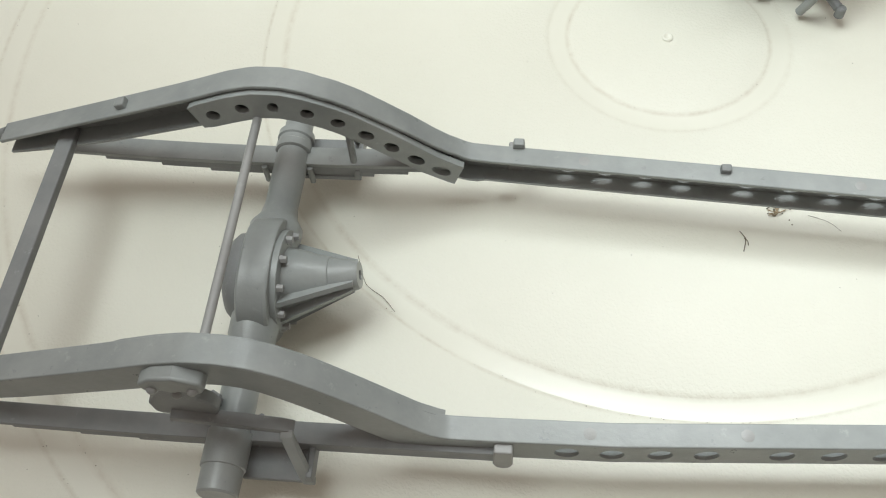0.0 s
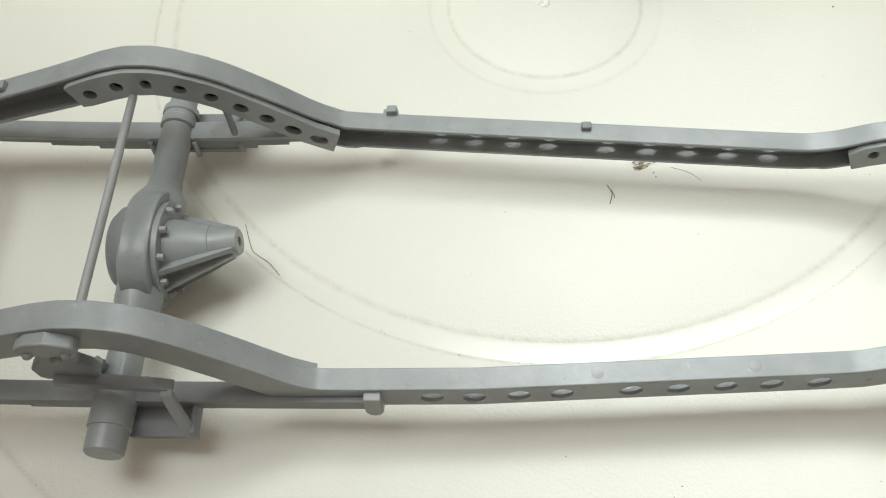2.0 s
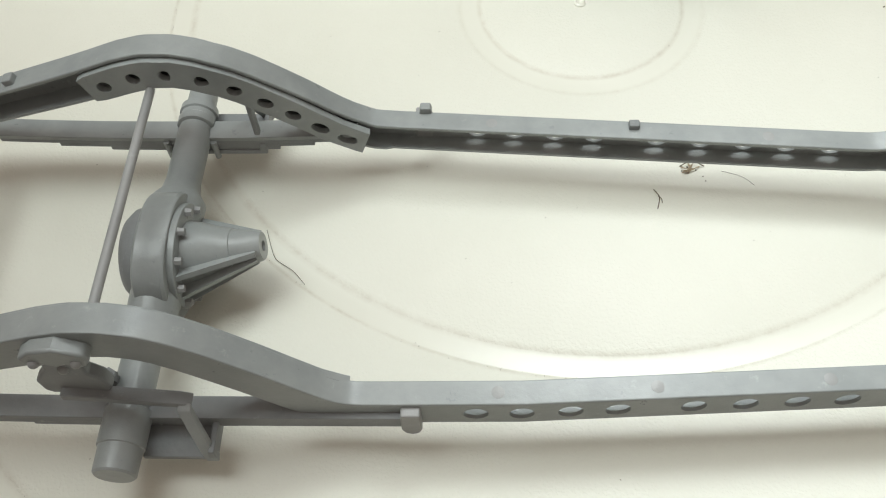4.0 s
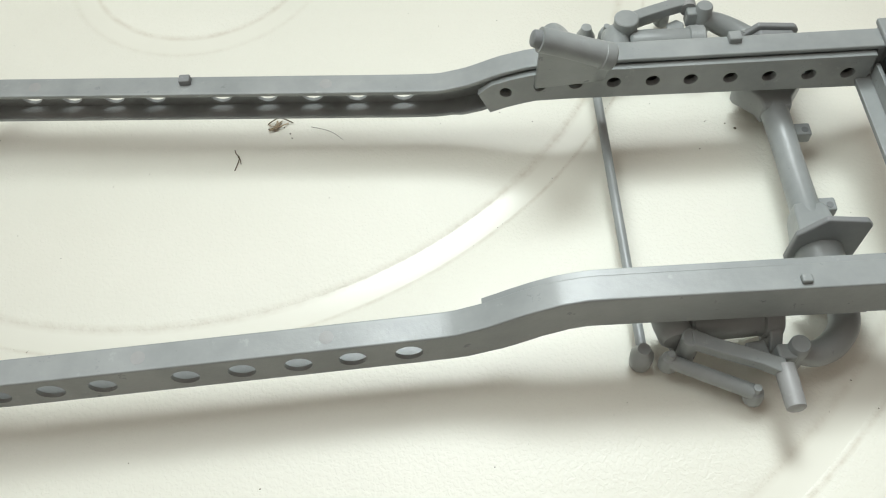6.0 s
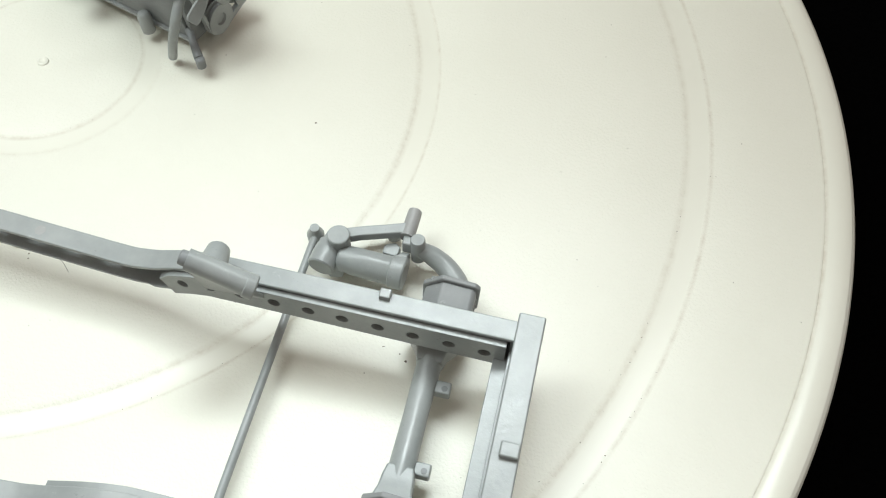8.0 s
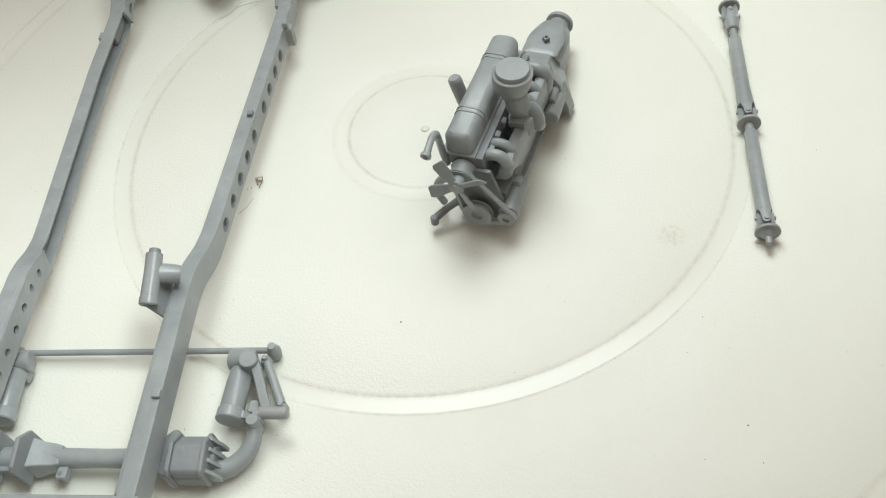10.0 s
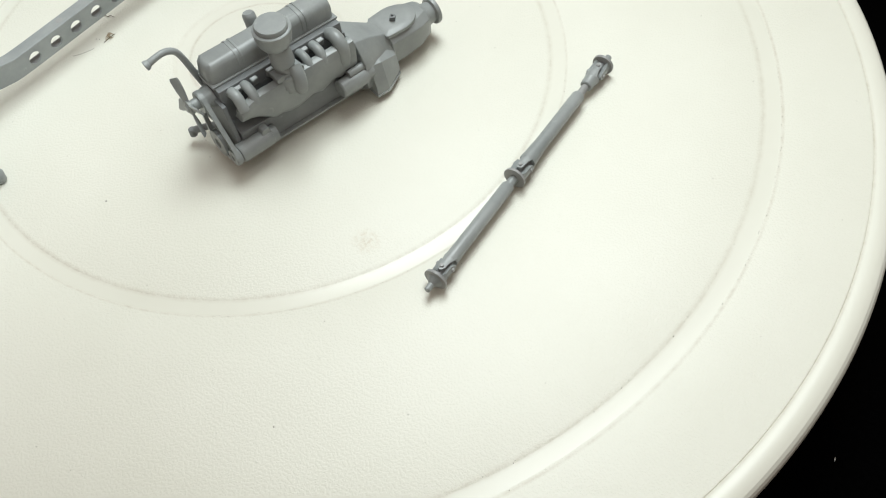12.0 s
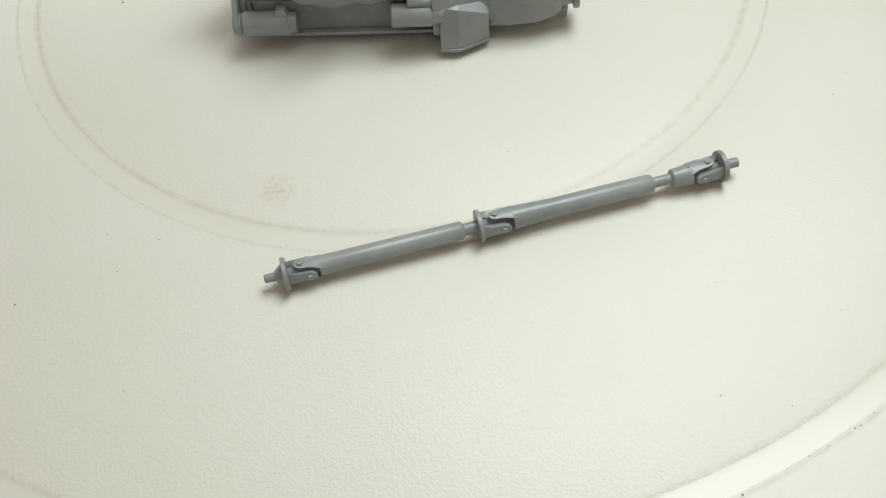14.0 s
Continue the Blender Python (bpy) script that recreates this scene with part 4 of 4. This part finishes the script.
loft(bm, [[(-12.6, 3.0, 1.9), (-12.6, 8.7, 1.9), (-12.6, 8.6, 3.4), (-12.6, 6.6, 8.6), (-12.6, 3.0, 9.6)],
          [(-15.6, 3.0, 1.9), (-15.6, 8.8, 1.9), (-15.6, 8.5, 3.2), (-15.6, 6.8, 8.2), (-15.6, 3.0, 9.2)],
          [(-20.4, 3.0, 2.0), (-20.4, 6.2, 2.0), (-20.4, 6.3, 3.2), (-20.4, 5.4, 6.2), (-20.4, 3.0, 7.6)]])
part("housing_foot", bm, ENGINE, engine, bevel=0.15, sharp=14)
bm = bmesh.new()
loft(bm, [[(x, 3.0, 1.35), (x, o, 1.35), (x, o, 1.95), (x, 3.0, 1.95)] for x, o in ((-12.5, 8.9), (-15.6, 9.0), (-20.5, 6.4))])
part("foot_flange", bm, ENGINE, engine, bevel=0.1, sharp=12)
gearbox = new("gearbox")
gearbox.parent = engine
bm = bmesh.new()
secs = []
for x, hy, z0, z1 in ((-20.4, 4.5, 1.9, 9.8), (-24, 4.6, 1.9, 9.8), (-28.5, 4.3, 2.2, 9.7), (-31, 3.6, 2.8, 9.6), (-32.2, 2.8, 3.2, 9.0)):
    secs.append([(x, -hy, z0 + 1), (x, -hy + 1, z0), (x, hy - 1, z0), (x, hy, z0 + 1), (x, hy, z1 - 1.6), (x, hy - 1.6, z1), (x, -hy + 1.6, z1), (x, -hy, z1 - 1.6)])
loft(bm, secs)
part("case", bm, ENGINE, gearbox, bevel=0.3, sharp=55)
bm = bmesh.new()
LID = [(-20.2, -3.5), (-19.8, -3.0), (-19.8, 3.2), (-20.2, 3.7)] + [(-24.0 - 5.6 * math.sin(a), 0.1 + 3.9 * math.cos(a)) for a in [i * math.pi / 16 for i in range(17)]]
loft(bm, [[(-23.6 + (x + 23.6) * k, 0.1 + (y - 0.1) * k, z) for x, y in LID] for z, k in ((9.5, 1.0), (10.15, 1.0), (10.3, 0.95), (10.45, 0.6))])
part("lid", bm, ENGINE, gearbox, "selector lid, straight in front and round behind")
bm = bmesh.new()
lathe(bm, (-23.9, 0.4, 10.5), (-23.8, 0.5, 11.6), [(0, 0.85), (0.6, 0.8), (1.0, 0.75), (1.02, 0.4), (0.7, 0.35)], 4)
part("lever_stub", bm, ENGINE_DARKENED, gearbox)
bm = bmesh.new()
lathe(bm, (-31.6, 0.2, 6.3), (-35.4, 0.3, 6.4), [(0, 2.9), (0.8, 2.6), (2.4, 2.3), (2.6, 3.0), (3.0, 3.1), (3.5, 3.0), (3.55, 1.8), (3.1, 1.6)], 20)
part("output_flange", bm, ENGINE, gearbox)
bm = bmesh.new()
box(bm, (-33.4, -1.2, 1.2), (-31.6, 1.2, 4.2))
part("rear_mount", bm, ENGINE, gearbox, bevel=0.2)
starter = new("starter_motor")
starter.parent = engine
bm = bmesh.new()
lathe(bm, (-4.9, 6.6, 7.4), (-13.4, 6.2, 7.2), [(0, 1.6), (0.25, 1.9), (6.4, 1.95), (6.6, 1.6), (8.4, 1.5)], 18)
part("body", bm, ENGINE, starter)
bm = bmesh.new()
rod(bm, (-7.6, 6.2, 9.5), (-12.0, 6.0, 9.4), 0.85, n=12)
part("solenoid", bm, ENGINE, starter)

# ---- the drive shaft ----
SZ = 2.42
shaft = empty("drive_shaft", pose(0.3 * MM, 66.25 * MM, 0, 0, 0, -0.5), "grey plastic two-piece drive shaft with universal joints", "drive shaft")
bm = bmesh.new()
lathe(bm, (25.1, 0, SZ), (2.6, 0, SZ), [(0, 0.9), (0.08, 1.45), (2.5, 1.37), (20.2, 1.32), (20.4, 1.2), (20.6, 0.9), (22.5, 0.9)], 24)
part("front_tube", bm, GREY, shaft)
bm = bmesh.new()
lathe(bm, (-2.4, 0, SZ), (-23.6, 0, SZ), [(0, 0.9), (0.08, 1.72), (2.5, 1.58), (5.5, 1.42), (20.4, 1.4), (20.9, 1.2), (21.0, 0.7)], 24)
part("rear_tube", bm, GREY, shaft)
bm = bmesh.new()
rod(bm, (-23.2, 0, SZ), (-26.6, 0, SZ), 0.8, n=16)
part("sliding_spline", bm, GREY_PALE, shaft)
bm = bmesh.new()
lathe(bm, (-26.1, 0, SZ), (-29.1, 0, SZ), [(0, 1.05), (0.2, 1.3), (1.8, 1.42), (2.92, 1.62), (3.0, 0.9)], 22)
part("slip_yoke", bm, GREY, shaft)


def flange_joint(x, d, tip, reach):
    """A flange with two round-ended tongues, locked with the two fork arms of the shaft; d: the way its shaft goes."""
    joint = new("universal_joint")
    joint.parent = shaft
    bm = bmesh.new()
    lathe(bm, (x, 0, SZ), (x - d, 0, SZ), [(-0.4, 1.8), (-0.35, 2.3), (0.25, 2.36), (0.3, 1.9)], 28)
    part("flange", bm, GREY_PALE, joint, bevel=0.06)
    c, f = Vector((x, 0, SZ)), Vector((d, 0, 0))
    bm = bmesh.new()
    rod(bm, c + f * 0.2, c + f * 4.9, 0.8, n=14)
    part("cross", bm, GREY_DARKENED, joint)
    tongue = ((0.2, 1.35), (0.9, 1.05), (1.8, 0.85), (2.8, 0.84), (3.5, 0.78), (4.0, 0.55), (4.3, 0.2))
    arm = ((5.2, 1.25), (4.6, 1.15), (3.8, 0.92), (3.0, 0.8), (2.2, 0.74), (1.7, 0.55), (1.4, 0.2))
    for k in range(4):
        a = radians(5 + 90 * k)
        o = Vector((0, math.cos(a), math.sin(a)))
        w = Vector((0, -o.z, o.y))
        q = reach + (0.14 if k % 2 == 0 else 0.0)
        bm = bmesh.new()
        secs = []
        for r, h in tongue if k % 2 == 0 else arm:
            b, edge = c + f * r, math.sqrt(max(q * q - h * h, 0.1))
            secs.append([b + o * 0.7 + w * h * 0.6, b + o * 0.7 - w * h * 0.6, b + o * edge - w * h, b + o * (q * 0.35 + edge * 0.65) - w * h * 0.75, b + o * q, b + o * (q * 0.35 + edge * 0.65) + w * h * 0.75, b + o * edge + w * h])
        loft(bm, secs)
        part("yoke_ear" if k % 2 == 0 else "fork_arm", bm, GREY, joint, sharp=50)
        bm = bmesh.new()
        e = c + f * (3.2 if k % 2 == 0 else 2.3)
        rod(bm, e + o * 1.1, e + o * (q + 0.22), 0.46, 0.4, 12)
        part("bearing_cap", bm, GREY_PALE, joint)
    if tip:
        bm = bmesh.new()
        lathe(bm, (x, 0, SZ), (x - d, 0, SZ), [(0.2, 1.7), (1.3, 0.8), (1.4, 0.65), (2.8, 0.6), (2.9, 0.5)] if tip == 1 else [(0.2, 1.0), (0.5, 0.75), (2.5, 0.72), (2.6, 0.55)], 16)
        part("locating_pin", bm, GREY, joint)
    return joint


flange_joint(29.8, -1, 1, 1.5)
flange_joint(2.3, -1, 0, 1.74)
flange_joint(-33.8, 1, 2, 1.66)

# ---- crumbs, lint and hairs on the plate ----
rng = random.Random(5)


def crumb(x, y, size, mat, name="crumb", label="tiny brown crumb of dirt lying on the plate"):
    bm = bmesh.new()
    bmesh.ops.create_icosphere(bm, subdivisions=1, radius=1)
    for v in bm.verts:
        v.co = Vector((v.co.x * size * rng.uniform(0.6, 1.3), v.co.y * size * rng.uniform(0.5, 1.1), max(v.co.z, -0.5) * size * 0.5 + size * 0.24))
    ob = part(name, bm, mat)
    ob.location = (x * MM, y * MM, 0)
    ob.rotation_euler = (0, 0, rng.uniform(0, 6.28))
    return tagged(ob, label, "dirt crumb", "crumbs on the plate")


for x, y, r in ((48.5, -0.5, 0.2), (67.6, 58.1, 0.16), (74.0, -37.5, 0.22), (72.9, -36.6, 0.14), (14.1, -33.5, 0.2), (15.2, -34.0, 0.15), (13.2, -34.2, 0.15), (16.1, -35.1, 0.13), (16.4, -35.9, 0.15)):
    crumb(x, y, r, GRIME)


def hair(points, r, label):
    bm = bmesh.new()
    hose(bm, [(x, y, z) for x, y, z in points], r, 6, 6)
    return tagged(part("hair", bm, GRIME), label, "hair", "hairs on the plate")


hair([(9.0, -37.6, 0.08), (9.3, -38.4, 0.4), (9.7, -39.0, 0.1), (9.3, -40.9, 0.06)], 0.07, "short dark fibre lying on the white plate")
hair([(9.5, -38.7, 0.1), (9.9, -39.3, 0.3), (10.0, -39.9, 0.1)], 0.06, "short dark fibre lying on the white plate")
hair([(13.0, -33.4, 0.1), (14.6, -32.9, 0.7), (16.4, -33.4, 0.2)], 0.08, "curled dark fibre beneath the rail")
hair([(18.8, -34.1, 0.04), (21.4, -35.1, 0.15), (23.1, -36.5, 0.04)], 0.03, "thin dark hair lying on the white plate")
hair([(-44.9, -45.6, 0.04), (-43.3, -49.8, 0.1), (-42.1, -51.0, 0.04), (-40.3, -52.2, 0.04), (-38.5, -54.2, 0.04)], 0.035, "thin dark hair lying on the white plate")

bm = bmesh.new()
for i in range(7):
    x, y, t = 14.4 + rng.uniform(-0.5, 0.5), -33.9 + rng.uniform(-0.3, 0.3), rng.uniform(-0.5, 1.3)
    c, s = math.cos(t), math.sin(t)
    hose(bm, [(x - c * 0.8, y - s * 0.8, 0.1), (x - c * 0.2 + s * 0.3, y - s * 0.3 - c * 0.3, 0.45), (x + c * 0.4, y + s * 0.4, 0.35), (x + c * 0.9 - s * 0.3, y + s * 0.9 + c * 0.3, 0.12)], rng.uniform(0.05, 0.09), 6, 4)
tagged(part("fluff", bm, FLUFF), "small tangle of brown fluff on the plate", "fluff")

# loose grime too fine to count
bm = bmesh.new()
specks = []
for i in range(260):
    a, r = rng.uniform(0, math.tau), math.sqrt(rng.uniform(0.02, 1)) * 128
    if any(r0 - 0.6 < r < r1 + 0.6 for r0, r1 in RINGS):
        continue
    specks.append((r, a, rng.uniform(0.03, 0.085)))
for ring, count in ((66.85, 260), (111.7, 260), (108.0, 110), (16.4, 20)):
    for i in range(count):
        a = rng.uniform(0, math.tau)
        if math.sin(5 * a + ring) + math.sin(13 * a) > -0.4:
            specks.append((ring + rng.gauss(0, 0.12), a, rng.uniform(0.02, 0.06 if ring < 100 else 0.09)))
for r, a, q in specks:
    x, y = r * math.cos(a), r * math.sin(a)
    vs = [bm.verts.new((x + q * rng.uniform(0.6, 1.8) * math.cos(k * math.tau / 5), y + q * math.sin(k * math.tau / 5), 0.012)) for k in range(5)]
    top = bm.verts.new((x, y, q * 0.8))
    for k in range(5):
        bm.faces.new((vs[k], vs[(k + 1) % 5], top))
tagged(part("dust", bm, GRIME), "fine brown dust scattered over the plate", "dust", kind="stuff")
bm = bmesh.new()
for i in range(60):
    a, r = rng.uniform(0, math.tau), rng.uniform(140, 260)
    x, y, q, t = r * math.cos(a), r * math.sin(a), rng.uniform(0.3, 1.1), rng.uniform(0, 3)
    c, s = math.cos(t) * q, math.sin(t) * q
    vs = [bm.verts.new(p) for p in ((x - c, y - s, -37.98), (x + 0.15, y - 0.1, -37.9), (x + c, y + s, -37.98), (x - 0.1, y + 0.15, -37.6))]
    bm.faces.new(vs[:3])
    bm.faces.new((vs[0], vs[2], vs[3]))
    bm.faces.new((vs[0], vs[3], vs[1]))
    bm.faces.new((vs[1], vs[3], vs[2]))
tagged(part("lint", bm, LINT), "pale lint flecks on the black cloth", "lint", kind="stuff")
